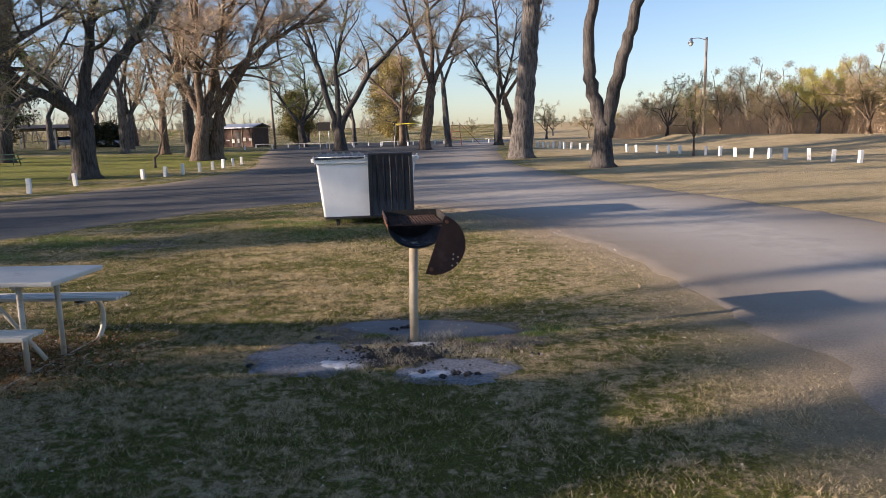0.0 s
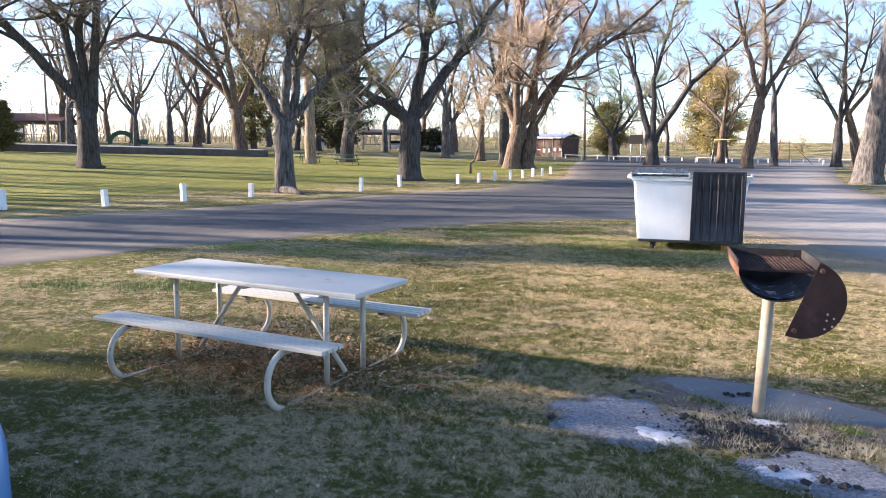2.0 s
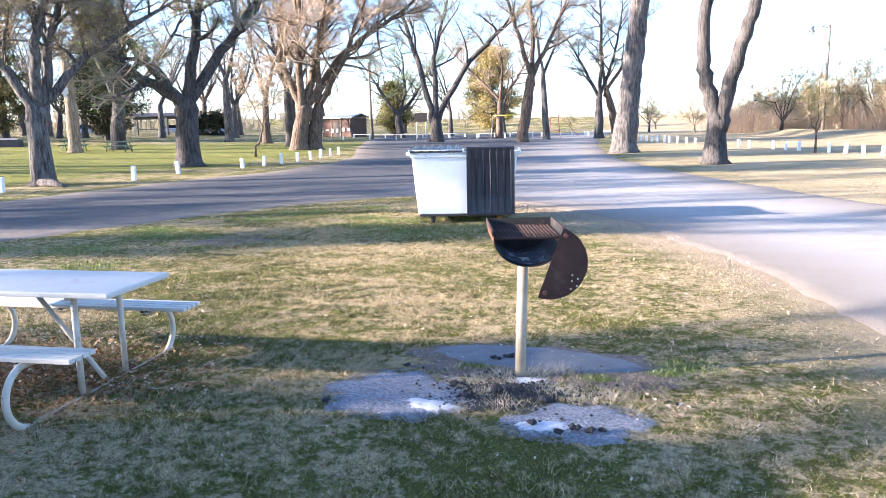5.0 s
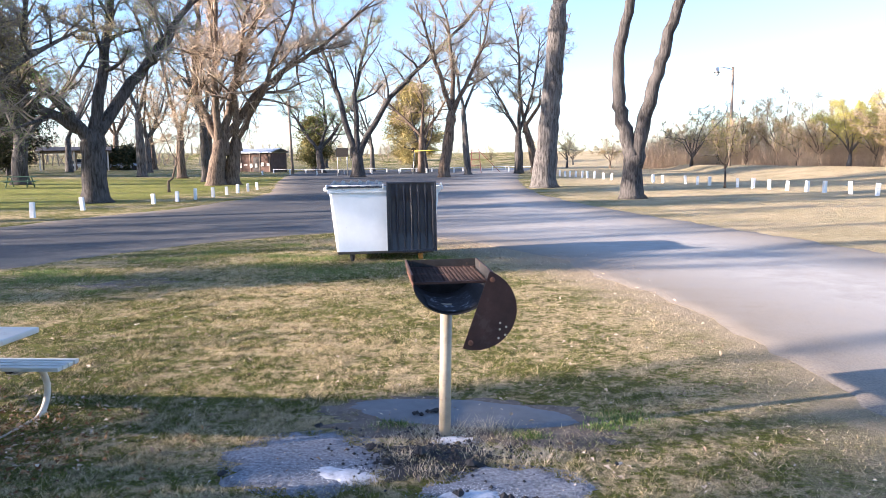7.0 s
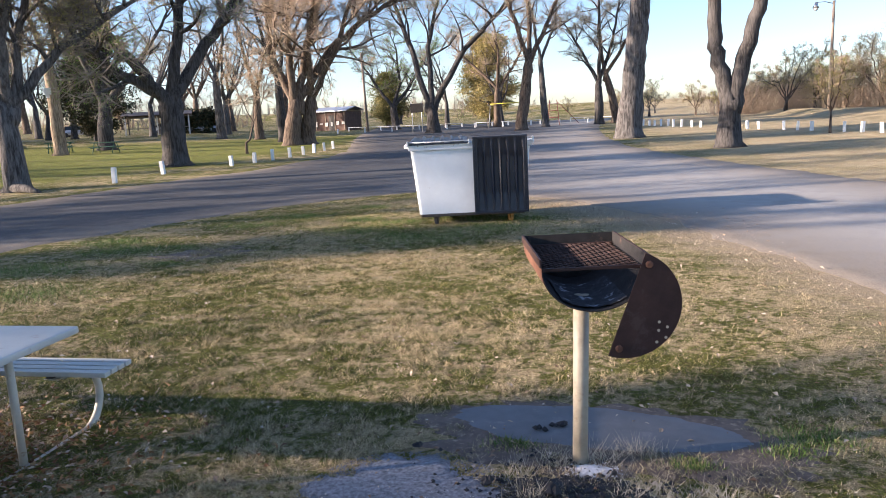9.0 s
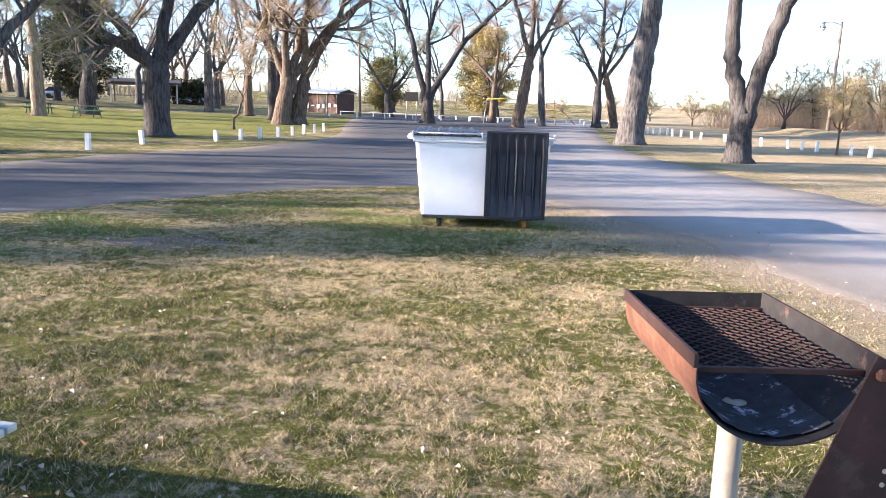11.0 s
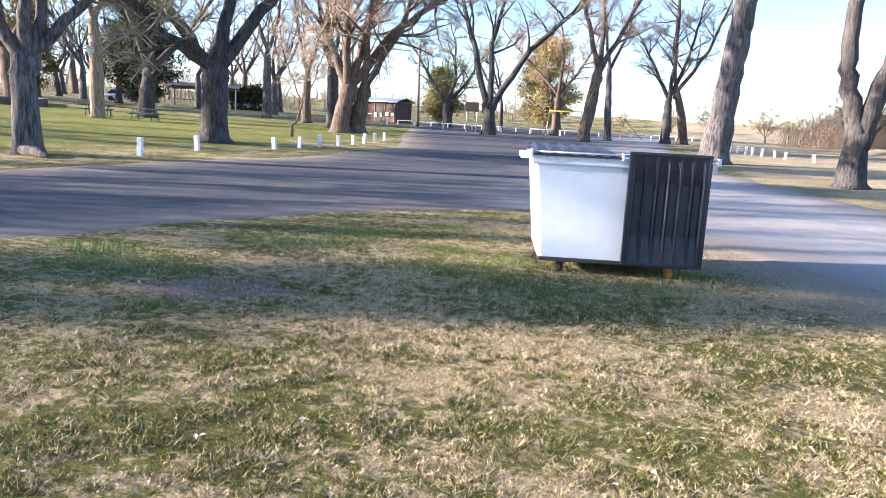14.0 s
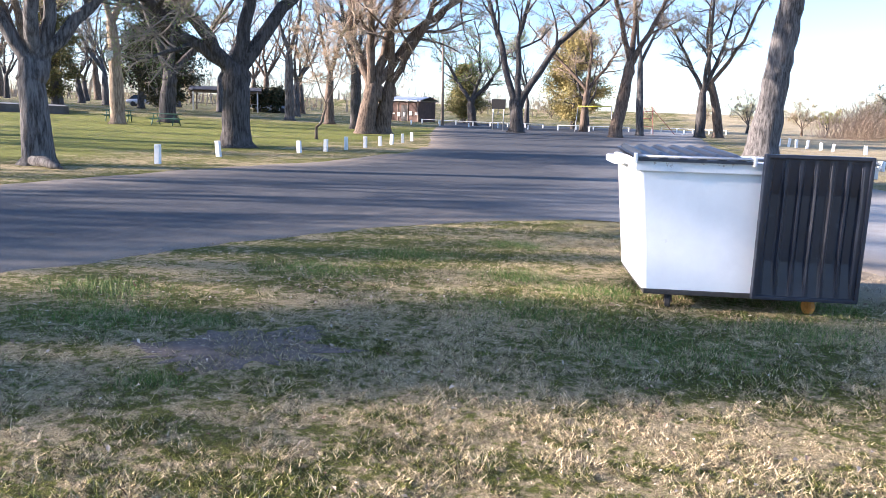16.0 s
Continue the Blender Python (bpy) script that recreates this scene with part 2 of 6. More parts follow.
LID_BLACK = m_plain("black_plastic", (0.017, 0.020, 0.031), 0.36, vary=0.3, scale=4, stain=((0.05, 0.055, 0.07), 0.02, 3.2))
STEEL_DARK = m_plain("dark_steel", (0.06, 0.055, 0.05), 0.6, 0.4, vary=0.3)
RUSTY_YELLOW = m_plain("rusty_orange_paint", (0.50, 0.24, 0.05), 0.7, vary=0.4, scale=30)
RUBBER = m_plain("rubber", (0.03, 0.03, 0.032), 0.8, vary=0.2)
TABLE_PAINT = m_plain("cream_table_paint", (0.52, 0.515, 0.46), 0.42, vary=0.06, scale=5, stain=((0.40, 0.33, 0.27), -0.02, 3.5))
FRAME_PAINT = m_plain("cream_pipe_paint", (0.52, 0.48, 0.39), 0.5, vary=0.12, scale=9, stain=((0.30, 0.22, 0.15), 0.04, 16))
RUST = m_plain("brown_rust", (0.040, 0.018, 0.013), 0.75, 0.15, vary=0.35, scale=10, bump=0.12, stain=((0.06, 0.035, 0.028), 0.15, 6))
RUST_BRIGHT = m_plain("orange_rust", (0.15, 0.066, 0.036), 0.85, 0.1, vary=0.4, scale=12, bump=0.35, stain=((0.12, 0.07, 0.05), 0.15, 7))
SOOT = m_plain("soot", (0.02, 0.018, 0.017), 0.85, 0.1, vary=0.5, scale=14, bump=0.3, stain=((0.10, 0.06, 0.045), 0.05, 9))
ASH = m_plain("white_ash", (0.53, 0.53, 0.54), 0.95, vary=0.3, scale=18, bump=0.5, stain=((0.10, 0.10, 0.10), 0.12, 14))
CHAR = m_plain("charcoal", (0.022, 0.021, 0.022), 0.85, vary=0.5, scale=30)
POST_PIPE = m_plain("weathered_pipe_paint", (0.40, 0.345, 0.25), 0.55, vary=0.18, scale=10, stain=((0.30, 0.24, 0.17), 0.12, 9))
CONCRETE = m_plain("grey_concrete", (0.150, 0.151, 0.151), 0.85, vary=0.15, scale=6, bump=0.3, stain=((0.21, 0.20, 0.19), 0.1, 5))
GRAVEL = m_plain("grey_gravel", (0.19, 0.195, 0.21), 0.9, vary=0.6, scale=45, bump=0.5)
POST_WHITE = m_plain("white_post_paint", (0.80, 0.79, 0.76), 0.6, vary=0.08, scale=8, stain=((0.52, 0.45, 0.36), 0.06, 7))
VAN_BLUE = m_plain("light_blue_car_paint", (0.16, 0.31, 0.60), 0.22, 0.3, vary=0.03, scale=2, bump=0.0)
VAN_TRIM = m_plain("dark_grey_trim", (0.03, 0.035, 0.045), 0.45, vary=0.1)
VAN_GLASS = m_plain("dark_tinted_glass", (0.02, 0.025, 0.03), 0.06, vary=0.1, bump=0.0)
CHROME = m_plain("chrome", (0.75, 0.76, 0.78), 0.12, 1.0, vary=0.05, bump=0.0)
LENS = m_glass("clear_lens", (0.93, 0.96, 1.0))
AMBER = m_plain("amber_reflector", (0.75, 0.24, 0.04), 0.2, vary=0.3, scale=40)
POLE_WOOD = m_plain("weathered_pole_wood", (0.24, 0.19, 0.145), 0.9, vary=0.25, scale=5)
WALL_BROWN = m_plain("brown_board_wall", (0.10, 0.06, 0.045), 0.85, vary=0.35, scale=2.2)
ROOF_TIN = m_plain("grey_tin_roof", (0.55, 0.57, 0.60), 0.45, 0.5, vary=0.1, scale=2)
ROOF_RED = m_plain("red_brown_shingles", (0.20, 0.10, 0.075), 0.9, vary=0.2, scale=3)
KERB_DARK = m_plain("dark_stone_wall", (0.11, 0.095, 0.085), 0.9, vary=0.35, scale=1.5)
SIDING = m_plain("pale_siding", (0.66, 0.63, 0.57), 0.7, vary=0.08, scale=2)
GREEN_PLAY = m_plain("dark_green_plastic", (0.03, 0.09, 0.05), 0.5, vary=0.2)
YELLOW = m_plain("yellow_paint", (0.70, 0.62, 0.06), 0.5, vary=0.15)
GALV = m_plain("galvanised_steel", (0.42, 0.43, 0.44), 0.45, 0.7, vary=0.12)
RED_PAINT = m_plain("faded_red_paint", (0.24, 0.06, 0.045), 0.6, vary=0.2)
LITE_GLASS = m_plain("lamp_glass", (0.6, 0.62, 0.62), 0.25, vary=0.05, bump=0.0)
CAR_SILVER = m_plain("silver_car_paint", (0.55, 0.56, 0.58), 0.25, 0.5, vary=0.04, bump=0.0)
CAR_WHITE = m_plain("white_car_paint", (0.75, 0.76, 0.77), 0.25, 0.0, vary=0.04, bump=0.0)
SOIL = m_plain("bare_soil", (0.13, 0.098, 0.074), 0.95, vary=0.35, scale=9, bump=0.5, stain=((0.30, 0.24, 0.17), 0.15, 22))


# ---- mesh helpers ----
def ground_z(x, y):
    """The terrain: level round the island, rising gently with distance and to the west."""
    r = math.hypot(x, y)
    def ease(v, s):
        return s * math.log1p(math.exp(min(v / s, 40.0)))
    z = 0.0075 * ease(r - 36.0, 4.0) + 0.02 * ease(-x - 23.0, 2.0)
    return 2.6 - ease(2.6 - z, 0.25) if z > 1.6 else z


class Geo:
    """Gathers vertices and faces of one mesh."""

    def __init__(self):
        self.v, self.f = [], []

    def spike(self, p, q, r):
        """A fine twig: three sides that run out to a point."""
        d = (q - p).normalized()
        u = d.orthogonal().normalized()
        w = d.cross(u)
        o = len(self.v)
        for a in (0.0, 2.094, 4.189):
            self.v.append(tuple(p + (u * math.cos(a) + w * math.sin(a)) * r))
        self.v.append(tuple(q))
        self.f += [(o, o + 1, o + 3), (o + 1, o + 2, o + 3), (o + 2, o, o + 3)]

    def sliver(self, p, q, r, rng):
        """A leaf or the finest twig: one narrow three-cornered blade."""
        d = (q - p).normalized()
        w = d.cross(Vector((rng.uniform(-1, 1), rng.uniform(-1, 1), rng.uniform(-1, 1)))).normalized() * r
        o = len(self.v)
        self.v += [tuple(p - w), tuple(p + w), tuple(q)]
        self.f.append((o, o + 1, o + 2))

    def tube(self, pts, radii, sides=6, cap=True):
        base = len(self.v)
        n = len(pts)
        up = None
        for i, p in enumerate(pts):
            d = (pts[min(i + 1, n - 1)] - pts[max(i - 1, 0)]).normalized()
            if up is None:
                up = Vector((1, 0, 0)) if abs(d.x) < 0.8 else Vector((0, 1, 0))
            a = (up - d * up.dot(d)).normalized()
            b = d.cross(a)
            up = a
            r = radii[i]
            for k in range(sides):
                c = 2 * math.pi * k / sides
                q = p + a * (r * math.cos(c)) + b * (r * math.sin(c))
                self.v.append((q.x, q.y, q.z))
        for i in range(n - 1):
            for k in range(sides):
                k2 = (k + 1) % sides
                o = base + i * sides
                self.f.append((o + k, o + k2, o + sides + k2, o + sides + k))
        if cap:
            self.f.append(tuple(base + k for k in reversed(range(sides))))
            self.f.append(tuple(base + (n - 1) * sides + k for k in range(sides)))

    def quad(self, c, a, b):
        o = len(self.v)
        for s, t in ((-1, -1), (1, -1), (1, 1), (-1, 1)):
            q = c + a * s + b * t
            self.v.append((q.x, q.y, q.z))
        self.f.append((o, o + 1, o + 2, o + 3))

    def grid(self, rows):
        """Rows of equally many points, skinned."""
        o, w = len(self.v), len(rows[0])
        for r in rows:
            self.v.extend(tuple(p) for p in r)
        for i in range(len(rows) - 1):
            for k in range(w - 1):
                a = o + i * w + k
                self.f.append((a, a + 1, a + w + 1, a + w))

    def box(self, lo, hi):
        o = len(self.v)
        for z in (lo[2], hi[2]):
            for x, y in ((lo[0], lo[1]), (hi[0], lo[1]), (hi[0], hi[1]), (lo[0], hi[1])):
                self.v.append((x, y, z))
        for f in ((3, 2, 1, 0), (4, 5, 6, 7), (0, 1, 5, 4), (1, 2, 6, 5), (2, 3, 7, 6), (3, 0, 4, 7)):
            self.f.append(tuple(o + i for i in f))

    def mesh(self, name, mat, smooth=False):
        me = bpy.data.meshes.new(name)
        me.from_pydata(self.v, [], self.f)
        me.materials.append(mat)
        if smooth:
            me.polygons.foreach_set("use_smooth", [True] * len(me.polygons))
        me.update()
        return me


def part(name, geo, mat, parent=None, label="", smooth=False, bevel=0.0):
    """Links a Geo or bmesh as one mesh object under its thing."""
    if isinstance(geo, Geo):
        me = geo.mesh(name, mat, smooth)
    else:
        me = bpy.data.meshes.new(name)
        geo.to_mesh(me)
        geo.free()
        me.materials.append(mat)
        if smooth:
            me.polygons.foreach_set("use_smooth", [True] * len(me.polygons))
    if bevel:
        bm = bmesh.new()
        bm.from_mesh(me)
        bmesh.ops.remove_doubles(bm, verts=bm.verts, dist=1e-5)
        sharp = [e for e in bm.edges if len(e.link_faces) == 2 and e.calc_face_angle(0) > 0.6]
        bmesh.ops.bevel(bm, geom=sharp, offset=bevel, segments=2, affect="EDGES", profile=0.6)
        bm.to_mesh(me)
        bm.free()
    ob = new(name, me)
    if parent:
        ob.parent = parent
    if label:
        ob["label"] = label
    return ob


def block(name, lo, hi, mat, parent=None, bevel=0.006, label=""):
    g = Geo()
    g.box(lo, hi)
    return part(name, g, mat, parent, label, bevel=bevel)


def pipe(name, pts, r, mat, parent=None, sides=12, label="", smooth=True):
    g = Geo()
    pts = [Vector(p) for p in pts]
    g.tube(pts, [r] * len(pts) if not isinstance(r, (list, tuple)) else r, sides)
    return part(name, g, mat, parent, label, smooth=smooth)


def thing(name, m, label, category, group="", kind=""):
    ob = new(name)
    ob.matrix_world = m
    return tagged(ob, label, category, group, kind)


def arc(c, r, a0, a1, n, plane="yz"):
    """Points on an arc in degrees round c."""
    out = []
    for i in range(n + 1):
        a = radians(a0 + (a1 - a0) * i / n)
        u, w = r * math.cos(a), r * math.sin(a)
        out.append(Vector(c) + (Vector((0, u, w)) if plane == "yz" else Vector((u, 0, w)) if plane == "xz" else Vector((u, w, 0))))
    return out


# ---- ground, roads ----
def table_of(pairs):
    ys, xs = [p[0] for p in pairs], [p[1] for p in pairs]
    return lambda y: float(np.interp(y, ys, xs))


L_FAR = table_of([(-60, -23), (5, -18.4), (10, -17.3), (14, -16.2), (18, -15.2), (21, -14.9), (25.5, -14.1), (30.7, -12.7), (38, -12.5), (43, -13.2), (50, -15.0), (62, -18.4), (80, -23), (110, -29)])
L_NEAR = table_of([(-60, -14), (0, -11.2), (6, -10.6), (9.1, -10.0), (10.8, -9.5), (12.5, -8.6), (13.7, -8.1), (15.4, -7.4), (17.4, -6.1), (18.4, -5.2), (19.6, -3.6)])
R_NEAR = table_of([(-60, 2.0), (0, 3.0), (4.4, 3.1), (6.1, 2.95), (7.9, 2.7), (10.3, 2.3), (11.9, 1.9), (14.1, 1.2), (16, 0.3), (17.2, -0.6), (18.6, -2.0), (19.6, -3.4)])
R_FAR = table_of([(-60, 11), (0, 9.0), (13.3, 7.6), (15.6, 7.0), (18.6, 6.3), (24.2, 4.8), (29.2, 3.8), (37.3, 2.3), (44, 1.8), (60, 1.6), (77, 2.0), (110, 5)])


def ragged(x, y, k):
    return x + 0.25 * noise.noise((x * 0.2, y * 0.9, k)) + 0.16 * noise.noise((x * 0.2, y * 3.1, k + 9))


def build_ground():
    xs = np.concatenate([np.linspace(-900, -140, 14), np.linspace(-130, -26, 53), np.linspace(-25, 12, 75), np.linspace(13, 60, 24), np.linspace(70, 130, 7), np.linspace(200, 900, 10)])
    ys = np.concatenate([np.linspace(-500, -70, 8), np.linspace(-60, -6, 19), np.linspace(-5, 24, 59), np.linspace(25, 130, 106), np.linspace(140, 220, 17), np.linspace(260, 1400, 14)])
    g = Geo()
    rows = []
    for y in ys:
        row = []
        for x in xs:
            z = ground_z(x, y)
            if -10 < x < 2.2 and 0 < y < 17:
                z += 0.012 * noise.noise((x * 1.3, y * 1.3, 0))
            far = math.hypot(x, y - 40)
            if y > 60:                                   # the grassy dike beyond the park
                z += 2.3 * math.exp(-((y - 165 + 0.12 * x) / 16.0) ** 2)
            if x > 20 and y > 25:                        # low bank to the east
                z += 0.5 * math.exp(-((x - 33 + 0.35 * (y - 50)) / 7.0) ** 2)
            if far > 500:
                z += 0.004 * (far - 500)
            row.append((x, y, z))
        rows.append(row)
    g.grid(rows)
    tagged(part("ground", g, TURF, smooth=True), "dry spring grass with green patches, leaves and bare soil", "ground", kind="structure")


def build_road(name, y0, y1, step, left, right, label, k):
    g = Geo()
    rows = []
    for i in range(int((y1 - y0) / step) + 1):
        y = y0 + i * step
        a, b = ragged(left(y), y, k), ragged(right(y), y, k + 4)
        if b - a < 0.05:
            b = a + 0.05
        row = []
        for j in range(25):
            x = a + (b - a) * (0.0, 1.0)[j == 24] if j in (0, 24) else a + 0.12 + (b - a - 0.24) * (j - 1) / 22
            crown = 0.014 if 0 < j < 24 else -0.02
            row.append((x, y, ground_z(x, y) + crown))
        rows.append(row)
    g.grid(rows)
    ob = part(name, g, ROAD, smooth=True)
    rim = ob.data.attributes.new("rim", "FLOAT", "POINT")    # metres to the crumbling edge
    rim.data.foreach_set("value", [min(p[0] - r[0][0], r[-1][0] - p[0]) for r in rows for p in r])
    tagged(ob, label, "road", kind="structure")


build_ground()
build_road("road_west", -60, 19.6, 0.25, L_FAR, L_NEAR, "worn dark asphalt park road curving past the grass, tree shade in its tone", 3)
build_road("road_east", -60, 19.6, 0.25, R_NEAR, R_FAR, "pale dusty asphalt park road beside the dry grass, some sun in its tone", 7)
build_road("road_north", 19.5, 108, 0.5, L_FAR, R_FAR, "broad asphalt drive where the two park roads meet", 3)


# ---- trees ----
def wander(rng, p, d, length, n, bend, lift):
    pts = [p.copy()]
    for i in range(n):
        d = (d + Vector((rng.uniform(-bend, bend), rng.uniform(-bend, bend), rng.uniform(-bend, bend) + lift))).normalized()
        pts.append(pts[-1] + d * (length / n))
    return pts


def along(pts, t):
    k = min(int(t * (len(pts) - 1)), len(pts) - 2)
    u = t * (len(pts) - 1) - k
    return pts[k].lerp(pts[k + 1], u), (pts[k + 1] - pts[k]).normalized()


def sprout(rng, wood, twigs, leaves, pts, r, length, level, dense, leaf, size, far=False, bare=0.22):
    """Side branches on a limb, down to twigs with buds."""
    n = max(3, int(dense * ((12, 7, 7) if far else (13, 9, 8))[level]))
    for i in range(n):
        t = bare + (1 - bare) * (i + rng.random()) / n
        p, d = along(pts, t)
        side = Vector((rng.uniform(-1, 1), rng.uniform(-1, 1), rng.uniform(-0.5, 0.8))).normalized()
        way = (d * 0.55 + side * 0.9).normalized()
        ln = length * rng.uniform(0.55, 1.15) * (1.15 - 0.55 * t)
        br = r * (1.1 - 0.6 * t) * (0.55, 0.5, 0.45)[level]
        if level < 2:
            q = wander(rng, p, way, ln, 4, 0.28, 0.03)
            rr = [max(0.014, br * (1 - 0.2 * k)) for k in range(5)]
            if far and level == 1:
                twigs.tube(q[::2], rr[::2], 3, False)
            else:
                (wood if level == 0 else twigs).tube(q, rr, 5 if level == 0 else 4, False)
            sprout(rng, wood, twigs, leaves, q, br, ln * 0.58, level + 1, dense, leaf, size, far)
        else:
            q = wander(rng, p, way, ln, 2, 0.3, -0.06)
            if far:
                twigs.sliver(q[0], q[2], 0.017, rng)
            else:
                twigs.spike(q[0], q[2], 0.012)
            for _ in range(4 if far else 6):
                c, _d = along(q, rng.uniform(0.05, 0.9))
                turn = Vector((rng.uniform(-1, 1), rng.uniform(-1, 1), rng.uniform(-0.8, 0.9))).normalized()
                twigs.sliver(c, c + (way * 0.6 + turn).normalized() * ln * rng.uniform(0.35, 0.85), 0.011 if far else 0.008, rng)
            for _ in range(leaf + 2):
                c, _d = along(q, rng.uniform(0.2, 1.0))
                a = Vector((rng.uniform(-1, 1), rng.uniform(-1, 1), rng.uniform(-1, 1))).normalized()
                c = c + Vector((rng.gauss(0, 0.16), rng.gauss(0, 0.16), rng.gauss(0, 0.16)))
                leaves.sliver(c, c + a * size * rng.uniform(0.9, 1.9) * (1.0 if far else 0.72), size * (0.5 if far else 0.36), rng)


def big_tree(x, y, r, trunk, limbs, seed, bark=BARK, twig=TWIG, bud=BUD, leaf=4, dense=1.0, size=0.048, label="", spread=0.45, group="park trees", far=False, bare=0.3, stout=0.6, taper=0.85):
    """A tree at its place. trunk: (sideways, up) points of the stem; limbs: the same for each main limb, in the plane across the view."""
    rng = random.Random(seed)
    yaw = math.degrees(math.atan2(-x, y))
    t = thing("tree", pose(x, y, ground_z(x, y) - 0.05, 0, 0, yaw), label or "large grey-barked park tree, branches just leafing out", "tree", group)
    stem = Geo()
    pts = [Vector((0, 0, 0)), Vector((0, 0, 0.25)), Vector((0, 0, 0.7))] + [Vector((a, 0, b)) for a, b in trunk]
    rad = [r * 1.45, r * 1.12, r] + [r * (0.92 - 0.2 * i / max(1, len(trunk) - 1) * (len(trunk) > 1)) for i in range(len(trunk))]
    fine, frad = [], []
    for i in range(len(pts) - 1):
        m = max(1, int((pts[i + 1] - pts[i]).length / 0.45))
        for k in range(m):
            fine.append(pts[i].lerp(pts[i + 1], k / m) + Vector((rng.uniform(-1, 1), rng.uniform(-1, 1), 0)) * r * 0.05)
            frad.append((rad[i] + (rad[i + 1] - rad[i]) * k / m) * rng.uniform(0.95, 1.05))
    fine.append(pts[-1])
    frad.append(rad[-1] * (0.84 if limbs else 0.25))
    if limbs:
        fine.append(pts[-1] + Vector((0, 0, r * 0.45)))
        frad.append(rad[-1] * 0.35)
    stem.tube(fine, frad, 14)
    # buttress ridges
    for i, q in enumerate(stem.v):
        a = math.atan2(q[1], q[0])
        k = 1 + 0.07 * math.sin(a * 5 + seed) + 0.05 * noise.noise((q[0] * 3, q[1] * 3, q[2] * 0.7 + seed))
        if q[2] < trunk[0][1]:
            stem.v[i] = (q[0] * k, q[1] * k, q[2])
    part("trunk", stem, bark, t, smooth=True)
    twigs, leaves = Geo(), Geo()
    for li, limb in enumerate(limbs):
        wood = Geo()
        start = Vector((limb[0][0], 0, limb[0][1]))
        depth = rng.uniform(-spread, spread)
        ctrl = [Vector((limb[0][0] * 0.35 + trunk[-1][0] * 0.65, 0, limb[0][1] - r * 1.7))] + [Vector((a, depth * (b - limb[0][1]) , b)) for a, b in limb]
        pts = []
        for i in range(len(ctrl) - 1):
            for k in range(4):
                pts.append(ctrl[i].lerp(ctrl[i + 1], k / 4) + Vector((rng.uniform(-1, 1), rng.uniform(-1, 1), rng.uniform(-1, 1))) * 0.07)
        pts.append(ctrl[-1])
        ln = sum((pts[i + 1] - pts[i]).length for i in range(len(pts) - 1))
        end = wander(rng, pts[-1], (pts[-1] - pts[-3]).normalized(), ln * 0.45, 4, 0.2, 0.05)
        pts += end[1:]
        lr = r * stout
        rr = [max(0.03, lr * (1.12 - 0.12 * min(1.0, i / 4)) * (1 - taper * i / (len(pts) - 1))) for i in range(len(pts))]
        wood.tube(pts, rr, 9)
        sprout(rng, wood, twigs, leaves, pts[2:], lr * 0.7, ln * 0.46, 0, dense, leaf, size, far, bare)
        part("limb", wood, bark, t, smooth=True)
    part("twig_mass", twigs, twig, t)["kind"] = "stuff"
    part("foliage", leaves, bud, t, "sparse young leaves and buds")["kind"] = "stuff"
    return t


def cedar(x, y, h, w, seed, mat, label, count=9000, full=0.75):
    """An evergreen: a stem, boughs and sprays of needles with a ragged outline."""
    rng = random.Random(seed)
    t = thing("evergreen_tree", pose(x, y, ground_z(x, y) - 0.05), label, "evergreen tree", "evergreens in the park")
    g = Geo()
    g.tube([Vector((0, 0, 0)), Vector((0.05, 0, h * 0.5)), Vector((0, 0, h * 0.95))], [h * 0.03, h * 0.02, 0.02], 8)
    part("trunk", g, BARK_DARK, t)
    boughs, sprays = Geo(), Geo()
    n = 120
    for i in range(n):
        z = h * (0.10 + 0.86 * (i + rng.random()) / n)
        f = (z / h - 0.06)
        reach = w * (min(1, f * 5) * (1 - f) ** full + 0.05) * rng.uniform(0.55, 1.15)
        a = rng.uniform(0, 2 * math.pi)
        d = Vector((math.cos(a), math.sin(a), rng.uniform(-0.1, 0.4)))
        p = Vector((0, 0, z))
        q = wander(rng, p, d.normalized(), reach, 4, 0.15, 0.03)
        boughs.tube(q, [0.05, 0.04, 0.03, 0.02, 0.01], 4, False)
        for _ in range(int(count * 3.2) // n):
            c, _d = along(q, rng.uniform(0.2, 1.0) ** 0.7)
            c = c + Vector((rng.gauss(0, 0.22), rng.gauss(0, 0.22), rng.gauss(0, 0.16))) * (w / 2.6)
            u = Vector((rng.uniform(-1, 1), rng.uniform(-1, 1), rng.uniform(-0.4, 1))).normalized()
            s = rng.uniform(0.10, 0.24) * (w / 3.0) ** 0.4
            sprays.sliver(c, c + u * s, s * 0.32, rng)
    part("bough_mass", boughs, BARK_DARK, t)["kind"] = "stuff"
    part("foliage", sprays, mat, t)["kind"] = "stuff"
    return t


